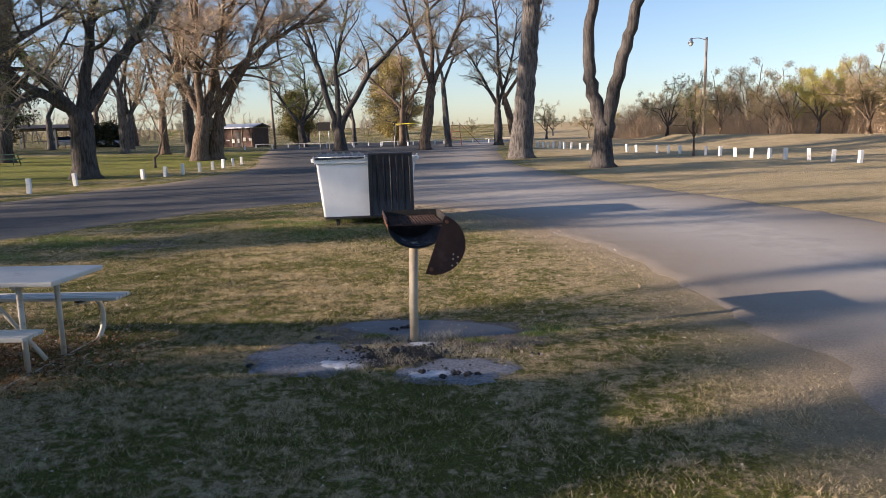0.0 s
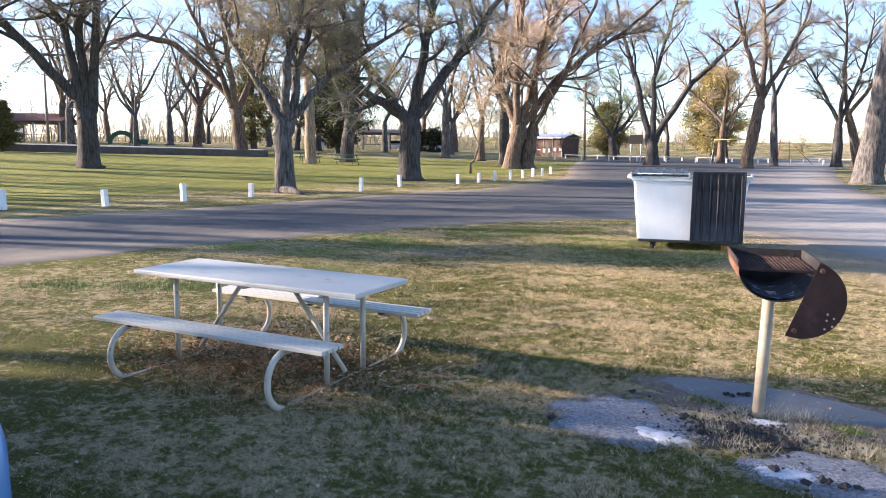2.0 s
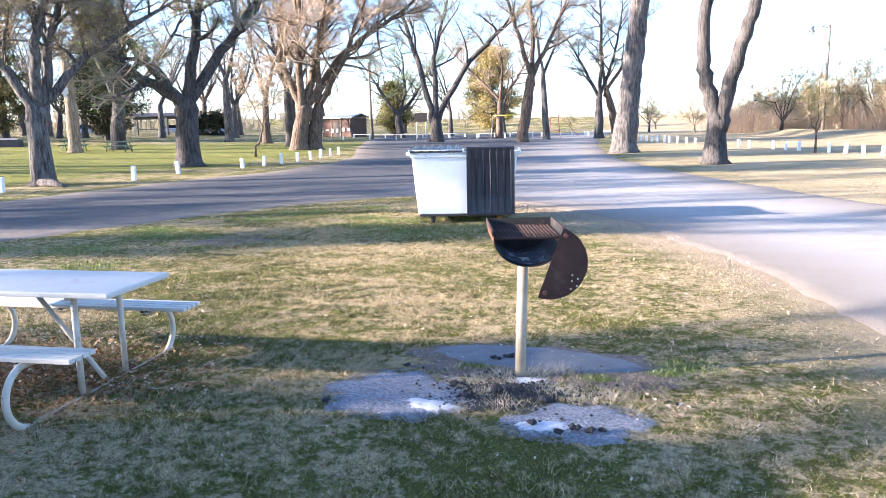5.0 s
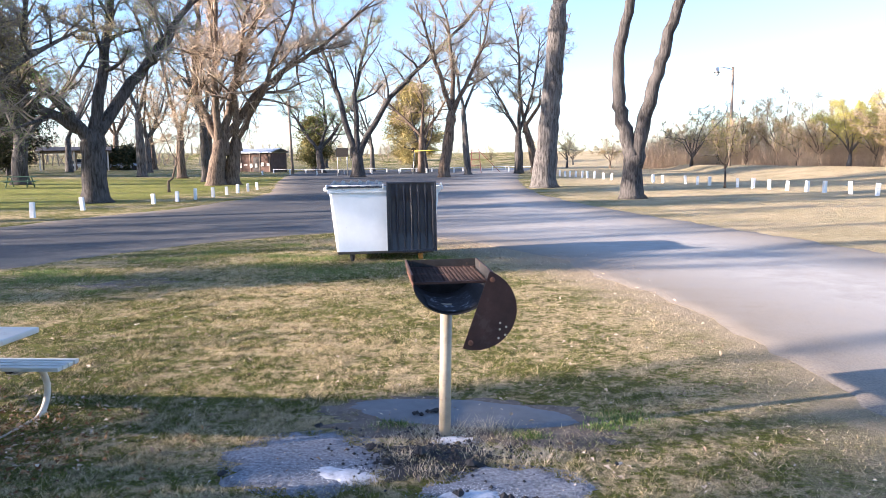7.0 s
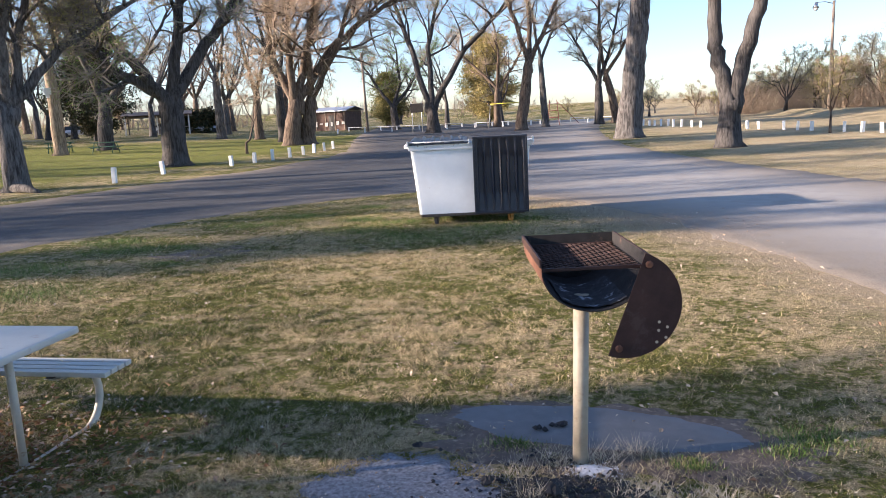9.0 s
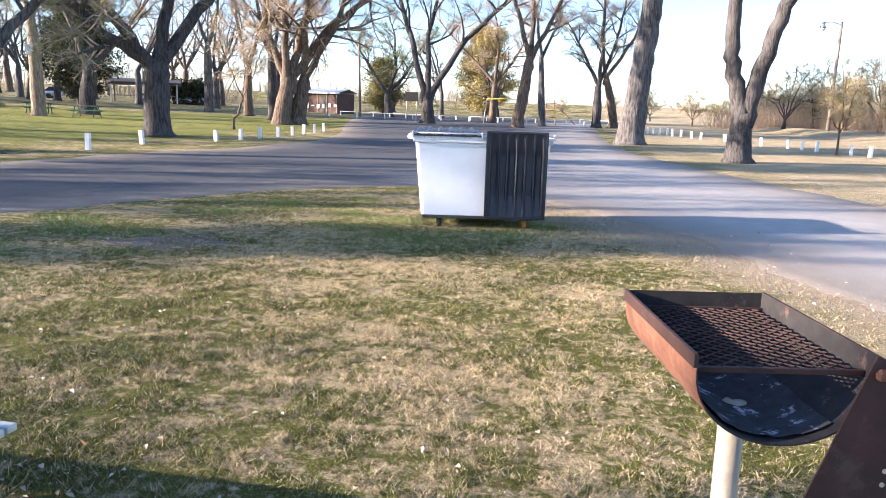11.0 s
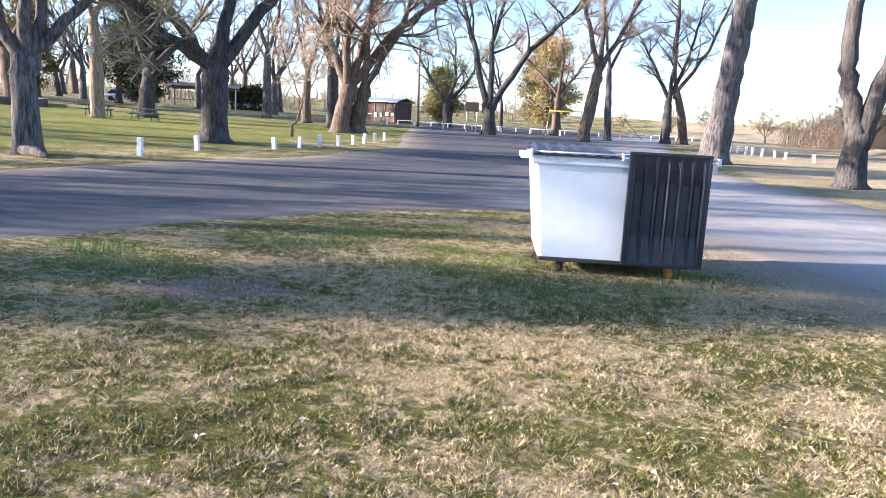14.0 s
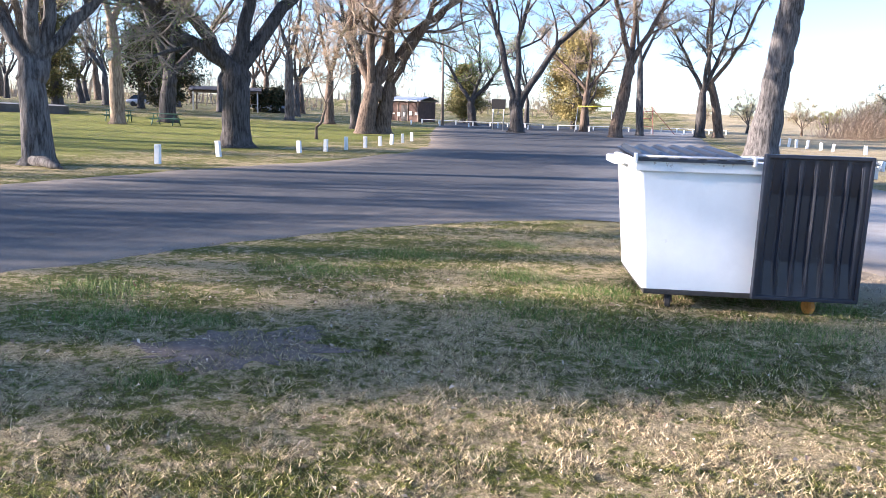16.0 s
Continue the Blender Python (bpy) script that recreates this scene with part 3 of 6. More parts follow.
def generic_tree(seed, h, r, bark, twig, bud, leaf, label, lean=0.0, dense=0.68, group="park trees", wide=False):
    """A tree standing far off, built at the origin to be copied."""
    rng = random.Random(seed)
    f = h * rng.uniform(0.25, 0.34)
    limbs = []
    for k in range(4):
        s = (-1, 1, -0.4, 0.5)[k] * rng.uniform(0.7, 1.3)
        limbs.append([(lean * f, f), (lean * f + s * h * 0.13, f + h * 0.18), (lean * h * 0.6 + s * h * 0.20, f + h * 0.42)])
    if wide:
        f = h * 0.16
        limbs = [[(lean * f, f), (lean * f + k * h * 0.12, f + h * rng.uniform(0.14, 0.24)), (lean * h * 0.5 + k * h * 0.24, f + h * rng.uniform(0.30, 0.42) * (1.1 - 0.35 * abs(k)))] for k in (-1.2, -0.75, -0.35, 0.05, 0.4, 0.8, 1.2)]
    return big_tree(0.0, 0.001, r, [(lean * f * 0.5, f * 0.5), (lean * f, f)], limbs, seed, bark, twig, bud, leaf, dense, 0.045 if not wide else 0.06, label, 0.6, group, True, stout=0.42 if wide else 0.6)


# ---- trees seen along the west road and the lawn ----
big_tree(-28.0, 16.6, 0.19, [(0.1, 2.0), (0.1, 3.8)], [[(0.1, 3.6), (0.2, 6.0), (0.2, 9.0)], [(0.1, 3.5), (-1.3, 5.6), (-2.8, 6.9)], [(0.1, 4.0), (1.4, 6.2), (2.6, 7.0)]], 11, BARK_DARK, leaf=1, dense=0.9, label="slender dark-barked bare tree on the lawn")
big_tree(-38.45, 30.9, 0.62, [(0, 2), (-0.1, 3.7)], [[(-0.4, 4), (-2.6, 6.5), (-4.9, 9.2), (-7.5, 10.5), (-8.7, 9)], [(-0.3, 3.7), (-1, 8.1), (-2.8, 11.9)], [(0, 3.8), (-0.2, 8), (0.4, 11)], [(0.3, 3.8), (0.7, 8.8), (1.6, 13.4)]], 12, BARK_DARK, dense=1.1, label="large dark-trunked tree with long arching limbs")
big_tree(-18.3, 23.6, 0.39, [(0, 1.49), (-0.08, 2.82)], [[(-0.17, 2.9), (-0.91, 4.23), (-1.83, 5.81), (-2.49, 7.64)], [(0.08, 2.9), (0.17, 4.9), (0.75, 6.72), (1, 8.63)], [(0.25, 2.82), (0.66, 5.15), (1.41, 7.64)], [(0.33, 2.99), (1.83, 4.65), (3.49, 5.73)]], 13, BARK, dense=1.15, label="grey forked tree beside the white kerb posts")
big_tree(-35.2, 48.3, 0.42, [(0, 4.4), (-0.1, 6.5)], [[(-0.1, 6.4), (-0.9, 9.5), (-1, 12)], [(0, 6.4), (1, 9), (1.8, 12)]], 14, BARK_PALE, leaf=1, dense=0.8, label="pale smooth-trunked tree with a small box nailed to it")
big_tree(-51.0, 58.3, 0.72, [(-0.1, 2.2), (-0.3, 4.4)], [[(-0.4, 4.4), (-1.9, 8.6), (-4.6, 14.6)], [(-1, 5.9), (-5.8, 10.7), (-9.4, 11.5), (-12.4, 10.1)], [(-0.3, 4.4), (-1, 10.4), (-1.6, 15.8)], [(0, 4.6), (2, 9), (3.4, 14)]], 15, BARK_TAN, dense=1.0, label="tall tree with one long limb arching sideways")
big_tree(-36.0, 54.8, 0.6, [(0, 1.8), (0.2, 3.6)], [[(0.2, 4), (1, 8.7), (1.2, 12.7)], [(0.4, 3.6), (2.5, 5.9), (4.6, 9)], [(0, 4), (-1.4, 8.4), (-2.2, 12)]], 16, BARK_DARK, dense=0.9, label="leaning dark-trunked tree on the green lawn")
big_tree(-19.1, 35.2, 0.60, [(0, 1.75), (0, 3.41)], [[(-0.25, 3.2), (-1.3, 4.7), (-2.5, 6.3), (-3.4, 8.5), (-4.2, 10.8)], [(0.1, 3.51), (0.68, 6.43), (1.17, 9.26), (1.27, 11.41)], [(0.29, 3.41), (1.95, 5.85), (3.31, 7.7), (4.39, 9.26), (6.24, 11.7)], [(-0.29, 3.31), (-2.54, 4.78), (-4.48, 7.02)]], 17, BARK_DARK, bud=BUD_GREEN, dense=1.2, label="big three-forked tree with fresh green leaves")
big_tree(-20.2, 45.5, 0.075, [(0.25, 0.9), (0.5, 1.8)], [[(0.5, 1.8), (0.7, 3.6), (0.6, 5.4)], [(0.5, 1.8), (0, 3.2), (-0.5, 4.6)], [(0.5, 2), (1.2, 3.4), (1.6, 4.6)]], 18, BARK_TAN, TWIG_TAN, BUD_TAN, 3, 0.9, 0.035, "young leaning tree with pinkish budding twigs")
big_tree(-21.3, 56.0, 0.66, [(0.2, 1.8), (0.5, 3.4)], [[(0.8, 3.5), (3.5, 7.2), (5.8, 9.0), (8.5, 10.7)], [(0.2, 3.4), (-1.2, 7.2), (-0.7, 12.7)], [(0.7, 3.6), (1.6, 7.2), (3.0, 11.3), (4.4, 14.5)], [(0.3, 3.4), (0.2, 8.0), (0.6, 12.5)]], 19, BARK_TAN, TWIG_TAN, BUD_TAN, 2, 1.3, 0.035, "broad sunlit double-trunked tree by the road bend")
big_tree(-20.4, 56.8, 0.55, [(0.2, 1.8), (0.5, 3.6)], [[(0.5, 3.6), (0.6, 7.5), (1.5, 12)], [(0.6, 3.6), (2.6, 7), (4.2, 11)]], 20, BARK_TAN, TWIG_TAN, BUD_TAN, 2, 1.2, 0.035, "second tan trunk leaning beside its twin")
big_tree(-13.7, 72.9, 0.62, [(0, 1.4), (-0.1, 2.8)], [[(-0.4, 3), (-1.8, 8.2), (-3.3, 12.8), (-4.1, 16.4)], [(0, 3.2), (-0.1, 8.2), (1, 12.8)], [(0.4, 3), (3.3, 7.7), (6.2, 10.5), (10.2, 14.3)]], 21, BARK_DARK, bud=BUD_GREEN, dense=1.0, size=0.06, label="forked dark tree with one long leaning limb and new leaves")
big_tree(-5.05, 69.4, 0.52, [(0.4, 3), (0.8, 6)], [[(0.8, 6), (-0.3, 9.4), (-1.3, 12.6)], [(0.9, 6), (2.4, 8.8), (3.8, 12.1)], [(0.8, 6.1), (1, 10), (0.6, 14)]], 22, BARK_TAN, TWIG, BUD, 3, 0.9, 0.055, "leaning tree with pale bark near the road")
big_tree(-3.2, 77.2, 0.33, [(-0.2, 3), (-0.4, 6.6)], [[(-0.4, 6.4), (-1, 10.3), (-1.6, 13)], [(-0.4, 6.5), (1, 9.5), (1.4, 13)]], 23, BARK, TWIG, BUD, 3, 0.8, 0.055, "straight grey-trunked tree at the field's edge")
big_tree(2.0, 78.4, 0.44, [(0, 2), (-0.1, 4)], [[(-0.1, 4), (-1.3, 6.5), (-2.6, 8.9)], [(-0.1, 4), (1.1, 7.1), (1.7, 10.2)], [(0, 4.2), (0.2, 8), (0, 12)]], 24, BARK_DARK, TWIG, BUD, 3, 0.9, 0.055, "dark forked tree at the far side of the field")
big_tree(3.7, 80.3, 0.42, [(-0.3, 2.4), (-1, 5)], [[(-1, 5), (-1.6, 8.5), (-1.6, 12)], [(-0.9, 5), (1.4, 8.5), (2.6, 12)]], 25, BARK_TAN, TWIG, BUD, 3, 0.9, 0.055, "bent tan-barked tree at the far side of the field")
big_tree(2.75, 46.0, 0.70, [(0.14, 1.84), (0.32, 3.59), (0.64, 6.99), (0.92, 10.58)], [[(0.92, 10.4), (0.55, 12.88), (-0.55, 15.64)], [(0.92, 10.4), (2.02, 12.88), (3.31, 14.72)]], 26, BARK, TWIG, BUD, 1, 0.6, 0.05, "massive tall furrowed trunk beside the pale road", bare=0.5)
big_tree(5.89, 33.55, 0.45, [(0.03, 1.1), (0.08, 2.1)], [[(-0.12, 2.3), (-0.50, 3.7), (-0.58, 5.0), (-0.52, 6.5), (-0.15, 8.2)], [(0.25, 2.3), (0.62, 3.8), (0.98, 5.3), (1.45, 6.9), (2.15, 8.8)]], 27, BARK_DARK, TWIG, BUD, 1, 0.6, 0.05, "bare two-stemmed grey tree on the dry grass", 0.1, bare=0.8, stout=0.78, taper=0.5)
big_tree(12.3, 42.25, 0.055, [(0, 0.66), (0, 1.32)], [[(0, 1.21), (0.28, 1.87), (0.33, 2.64)], [(0, 1.21), (-0.39, 1.87), (-0.44, 2.53)], [(0, 1.32), (0, 2.09), (0, 2.86)]], 28, BARK_TAN, TWIG_TAN, BUD_YELLOW, 2, 0.8, 0.03, "staked sapling with pale yellowish leaves")
big_tree(-25.1, 63.6, 0.40, [(0.0, 2.4), (-0.1, 5.0)], [[(-0.1, 5.0), (-1.0, 8.4), (-1.8, 12.6)], [(0.0, 5.0), (0.6, 9.0), (1.0, 13.0)]], 51, BARK_DARK, TWIG, BUD, 3, 0.9, 0.05, "dark straight-stemmed tree behind the twin trunks", far=True)
big_tree(-30.7, 71.3, 0.42, [(0.0, 2.2), (0.1, 4.6)], [[(0.1, 4.6), (-0.8, 8.0), (-1.4, 12.0)], [(0.1, 4.6), (1.2, 8.2), (2.2, 12.4)]], 52, BARK_TAN, TWIG_TAN, BUD_TAN, 3, 0.9, 0.05, "tan-stemmed park tree at the lawn's edge", far=True)
big_tree(-36.4, 74.8, 0.45, [(0.0, 3.0), (0.0, 6.5)], [[(0.0, 6.5), (-1.0, 9.5), (-1.6, 13.0)], [(0.0, 6.5), (1.0, 9.5), (1.4, 13.5)]], 53, BARK, TWIG, BUD, 3, 0.9, 0.05, "straight grey-trunked tree behind the lawn", far=True)
big_tree(-22.4, 93.7, 0.50, [(-0.1, 1.6), (-0.3, 3.0)], [[(-0.4, 3.0), (-2.2, 5.6), (-4.0, 8.6)], [(-0.2, 3.0), (0.8, 5.6), (0.6, 9.0)], [(0.0, 3.0), (2.0, 5.2), (3.4, 7.8)]], 54, BARK_DARK, TWIG, BUD_GREEN, 4, 1.0, 0.06, "curved dark tree with drooping new leaves by the pole", far=True)
big_tree(-8.8, 85.0, 0.38, [(0.0, 2.2), (0.1, 4.2)], [[(0.1, 4.2), (-2.0, 6.4), (-4.2, 8.6)], [(0.1, 4.2), (0.3, 7.6), (0.0, 10.5)], [(0.1, 4.2), (1.8, 6.4), (3.0, 8.4)]], 55, BARK_TAN, TWIG_TAN, BUD_TAN, 2, 1.0, 0.05, "sunlit bare tree before the large cedar", far=True)
# trees out of sight to the west, whose long shade falls on the island
big_tree(-31.0, 3.7, 0.45, [(0.0, 2.0), (0.0, 4.2)], [[(-0.1, 4.2), (-0.3, 6.0), (-0.4, 7.2)], [(0.1, 4.2), (0.3, 6.5), (0.4, 7.7)]], 30, dense=1.1, leaf=4, size=0.07, far=True)
big_tree(-36.5, 1.2, 0.45, [(0.0, 2.0), (0.0, 4.2)], [[(-0.1, 4.2), (-0.5, 7.0), (-0.6, 8.2)], [(0.1, 4.2), (0.5, 7.0), (0.6, 8.6)]], 33, dense=0.65, leaf=2, size=0.07, far=True)
big_tree(-33.0, -5.3, 0.4, [(0.0, 3.0), (0.0, 6.2)], [[(-0.2, 6.2), (-0.9, 7.4), (-1.1, 8.4)], [(0.2, 6.2), (0.8, 7.6), (1.0, 8.9)], [(0.0, 6.4), (0.0, 8.0), (0.0, 9.2)]], 31, dense=0.85, leaf=3, size=0.07, far=True)
big_tree(-35.0, -8.5, 0.4, [(0.0, 3.5), (0.0, 8.2)], [[(-0.1, 8.2), (-0.2, 9.2), (-0.2, 9.8)], [(0.1, 8.2), (0.2, 9.3), (0.3, 10.2)]], 32, dense=0.75, leaf=1, size=0.08, far=True)

g1 = generic_tree(41, 14, 0.42, BARK, TWIG, BUD, 2, "tall park tree in early leaf")
g2 = generic_tree(42, 16, 0.50, BARK_TAN, TWIG_TAN, BUD_TAN, 2, "tall tan-barked park tree with budding crown", 0.08)
g3 = generic_tree(43, 12, 0.36, BARK_DARK, TWIG, BUD, 1, "dark bare park tree", -0.1)
g4 = generic_tree(44, 8, 0.20, BARK_TAN, TWIG_TAN, BUD_TAN, 4, "scrubby bare tree in the far tree line", 0.0, 0.74, "far tree line", True)
g5 = generic_tree(45, 9, 0.22, BARK, TWIG_TAN, BUD_YELLOW, 12, "tree in bright yellow-green spring leaf", 0.05, 0.74, "far tree line", True)
g6 = generic_tree(46, 8, 0.20, BARK_DARK, TWIG, BUD, 1, "dark leafless tree in the far tree line", 0.05, 0.74, "far tree line", True)


def put_tree(src, x, y, s, turn):
    m = pose(x, y, ground_z(x, y) - 0.05, 0, 0, turn) @ Matrix.Diagonal((s, s, s, 1))
    copy_thing(src, m)


def first_to(src, x, y, s, turn):
    src.matrix_world = pose(x, y, ground_z(x, y) - 0.05, 0, 0, turn) @ Matrix.Diagonal((s, s, s, 1))


for i, (k, x, y, s) in enumerate([(0, -84, 81, 1.15), (1, -95, 84, 1.1), (2, -90, 95, 1.0), (0, -43, 90, 1.0), (1, -35.6, 90.6, 1.0), (2, -75, 92, 1.1),
                                  (0, -66, 100, 1.1), (1, -110, 92, 1.0), (2, -105, 55, 1.0), (0, -120, 70, 1.1), (1, -58, 110, 1.0), (2, -28, 112, 0.9),
                                  (0, -80, 118, 1.1), (2, -112, 112, 1.0), (1, -46, 122, 1.0), (0, -74, 66, 0.9), (1, -100, 104, 1.1), (2, -62, 82, 0.95),
                                  (0, -92, 30, 1.0), (1, -80, 22, 1.1), (2, -70, 12, 1.1), (0, -55, 4, 1.0), (1, -64, -8, 1.0), (2, -48, -21, 1.1), (2, -9, 92, 0.8), (0, -17, 100, 0.8), (0, -118, 118, 1.2), (1, -97, 122, 1.2), (2, -86, 106, 1.1), (0, -72, 108, 1.0), (1, -50, 106, 0.9), (0, -125, 50, 1.2), (1, -140, 66, 1.2), (2, -112, 40, 1.1), (0, -68, 88, 1.0), (2, -30, 128, 1.0), (0, -42, 9, 0.9), (1, -47, 3, 1.0), (2, -37, 7, 0.9), (0, -52, 13, 1.0), (1, -58, 21, 1.0), (2, -36, 12, 0.8),
                                  (0, -78, 60, 1.1), (1, -70, 72, 1.1), (2, -60, 84, 1.1), (1, -88, 70, 1.2), (0, -52, 88, 1.0), (1, -98, 74, 1.2), (0, -66, 78, 1.0)]):
    (put_tree)((g1, g2, g3)[k], x, y, s, i * 77 % 360)
first_to(g1, -124, 96, 1.0, 10)
first_to(g2, -70, 128, 1.0, 60)
first_to(g3, -128, 80, 1.0, 130)
rt = random.Random(5)
FAR_LINE = [(8.1, 98, 0, 5.0), (9.6, 100, 1, 4.2), (11.8, 95, 0, 5.6), (13.9, 85, 2, 8.2), (15.7, 89, 2, 8.4), (17.6, 86, 0, 8.6), (19.6, 85, 0, 9.6), (20.9, 83, 2, 6.2), (22.3, 80, 0, 8.6),
            (24.1, 76, 1, 9.4), (25.6, 78, 1, 8.2), (27.2, 72, 0, 9.0), (28.8, 74, 2, 8.4), (30.6, 68, 0, 8.8), (32.8, 66, 2, 8.0), (35.4, 64, 0, 8.4), (38.2, 62, 1, 8.0), (41.5, 60, 0, 8.2)]
for bearing, r_, k, h_ in FAR_LINE + [(12.6 + 1.15 * i, 96 - 1.1 * i + rt.uniform(-3, 5), (0, 0, 2)[i % 3], rt.uniform(4.2, 7.2)) for i in range(26)]:
    a_ = radians(bearing)
    put_tree((g4, g5, g6)[k], 0.2 + r_ * math.sin(a_), 1.4 + r_ * math.cos(a_), h_ / (8, 9, 8)[k], rt.uniform(-35, 35) + 180 * rt.randint(0, 1))
first_to(g4, 40, 58, 0.9, 0)
first_to(g5, 42, 62, 1.0, 0)
first_to(g6, 9, 104, 0.8, 40)
for i, (x, y, s) in enumerate([(-20, 150, 0.9), (-2, 148, 0.7), (6, 140, 0.8), (12, 128, 0.8), (-34, 152, 0.8), (-60, 150, 1.2), (-90, 140, 1.3), (46, 46, 0.9), (50, 38, 1.0), (52, 28, 1.0)]):
    put_tree((g4, g6)[i % 2], x, y, s, i * 53)

cedar(-26.2, 105.6, 7.6, 4.2, 61, NEEDLE, "rounded dark green cedar by the road", 6000)
cedar(-10.8, 94.6, 10.8, 4.6, 62, NEEDLE_TAN, "large brownish-green cedar beyond the field", 12000, 0.5)
cedar(-58.2, 68.7, 13.5, 3.8, 63, NEEDLE, "tall yellow-green cedar among the park trees", 7000)
cedar(-51.5, 76.0, 11.5, 5.6, 64, NEEDLE_DARK, "dark spreading evergreen among the park trees", 14000)
cedar(-63.3, 42.0, 4.4, 1.9, 65, NEEDLE, "small conical evergreen by the low wall")
cedar(-108, 66, 15, 7.0, 66, NEEDLE, "broad dark green evergreen at the park's edge", 6000, 0.45)
cedar(-101, 60, 12, 5.0, 67, NEEDLE, "tall dark evergreen at the park's edge", 6000)


def scrub(name, spots, seed, label, mat, per=240, h=4.0):
    """Bare brush under the far tree line: thin upright canes."""
    rng = random.Random(seed)
    g = Geo()
    for x, y, w in spots:
        for _ in range(per):
            px, py = x + rng.gauss(0, w), y + rng.gauss(0, w * 0.6)
            b = Vector((px, py, ground_z(px, py) - 0.05))
            q = wander(rng, b, Vector((rng.uniform(-0.4, 0.4), rng.uniform(-0.4, 0.4), 1)).normalized(), h * rng.uniform(0.4, 1.2), 3, 0.25, 0.0)
            g.tube(q, [0.02, 0.016, 0.012, 0.006], 3, False)
    return tagged(part(name, g, mat), label, "brush", kind="stuff")


spots = [(0.2 + (94 - 1.1 * i) * math.sin(radians(10.5 + 1.05 * i)) + rt.uniform(-1, 1), 1.4 + (94 - 1.1 * i) * math.cos(radians(10.5 + 1.05 * i)) + rt.uniform(-1, 3), 1.5) for i in range(30)]
scrub("brush", spots, 8, "tangled tan leafless brush along the far tree line", TWIG_TAN)


def far_woods():
    """A leafless wood along the horizon: stems with forking canes, far too many to count."""
    rng = random.Random(77)
    g = Geo()
    for i in range(300):
        u = i / 299
        a = radians(-74 + 118 * u + rng.uniform(-0.4, 0.4))        # clockwise from straight ahead
        d = rng.uniform(150, 215) if a < radians(-6) else rng.uniform(190, 240)
        x, y = d * math.sin(a), d * math.cos(a)
        h = rng.uniform(3.5, 10.5) * (1.1 if a < radians(-25) else 0.5)
        base = Vector((x, y, ground_z(x, y) + (2.3 * math.exp(-((y - 165 + 0.12 * x) / 16.0) ** 2) if y > 60 else 0) - 0.2))
        for k in range(5):
            st = wander(rng, base + Vector((rng.gauss(0, 1.6), rng.gauss(0, 1.6), 0)), Vector((rng.uniform(-0.5, 0.5), 0, 1)).normalized(), h * rng.uniform(0.45, 1), 3, 0.3, 0.05)
            g.tube(st, [0.11, 0.08, 0.05, 0.02], 3, False)
            for _ in range(11):
                p, dd = along(st, rng.uniform(0.15, 1))
                w = wander(rng, p, Vector((rng.uniform(-1, 1), rng.uniform(-1, 1), rng.uniform(0, 1))).normalized(), h * rng.uniform(0.12, 0.34), 2, 0.3, 0.1)
                g.tube([w[0], w[2]], [0.035, 0.012], 3, False)
    tagged(part("far_woods", g, TWIG_TAN), "leafless grey-brown wood along the horizon", "woods", kind="stuff")


far_woods()


# ---- white kerb posts ----
def kerb_post(h=0.62):
    t = thing("kerb_post", Matrix.Identity(4), "short square white-painted wooden kerb post", "post", "white kerb posts")
    block("post", (-0.075, -0.075, -0.1), (0.075, 0.075, h), POST_WHITE, t, 0.012)
    return t


west_posts = [(-20.6, 10.6), (-19.6, 13.0), (-18.35, 15.3), (-18.0, 18.0), (-17.6, 20.8), (-16.2, 25.8), (-16.6, 29.7), (-15.5, 33.6), (-15.2, 35.4), (-15.0, 37.1), (-15.0, 39.4), (-15.0, 41.4), (-15.1, 43.4), (-15.2, 45.5), (-15.4, 47.8)]
east_posts = [(5.3, 67.1), (5.7, 66.0), (6.0, 65.0), (6.4, 64.0), (6.8, 62.8), (7.1, 61.7), (7.5, 60.4), (8.0, 58.7), (8.4, 57.4), (9.4, 54.2), (10.3, 51.4), (10.7, 50.3), (11.5, 47.7), (11.9, 46.5), (12.3, 45.3), (13.1, 42.7), (13.5, 41.4), (13.9, 40.1), (14.3, 38.8), (14.7, 37.4), (15.0, 36.2), (15.5, 34.7), (15.9, 33.2), (16.3, 31.6), (16.6, 29.9), (16.8, 28.0)]
north_posts = [(-30 + 3.1 * i, 84.0 + 0.25 * i) for i in range(12)]
pp = kerb_post()
rp = random.Random(4)
for i, (x, y) in enumerate(west_posts + east_posts + north_posts):
    m = pose(x, y, ground_z(x, y), rp.uniform(-3, 3), rp.uniform(-4, 4), rp.uniform(-20, 20)) @ Matrix.Diagonal((1, 1, rp.uniform(0.85, 1.05), 1))
    if i == 0:
        pp.matrix_world = m
    else:
        copy_thing(pp, m)


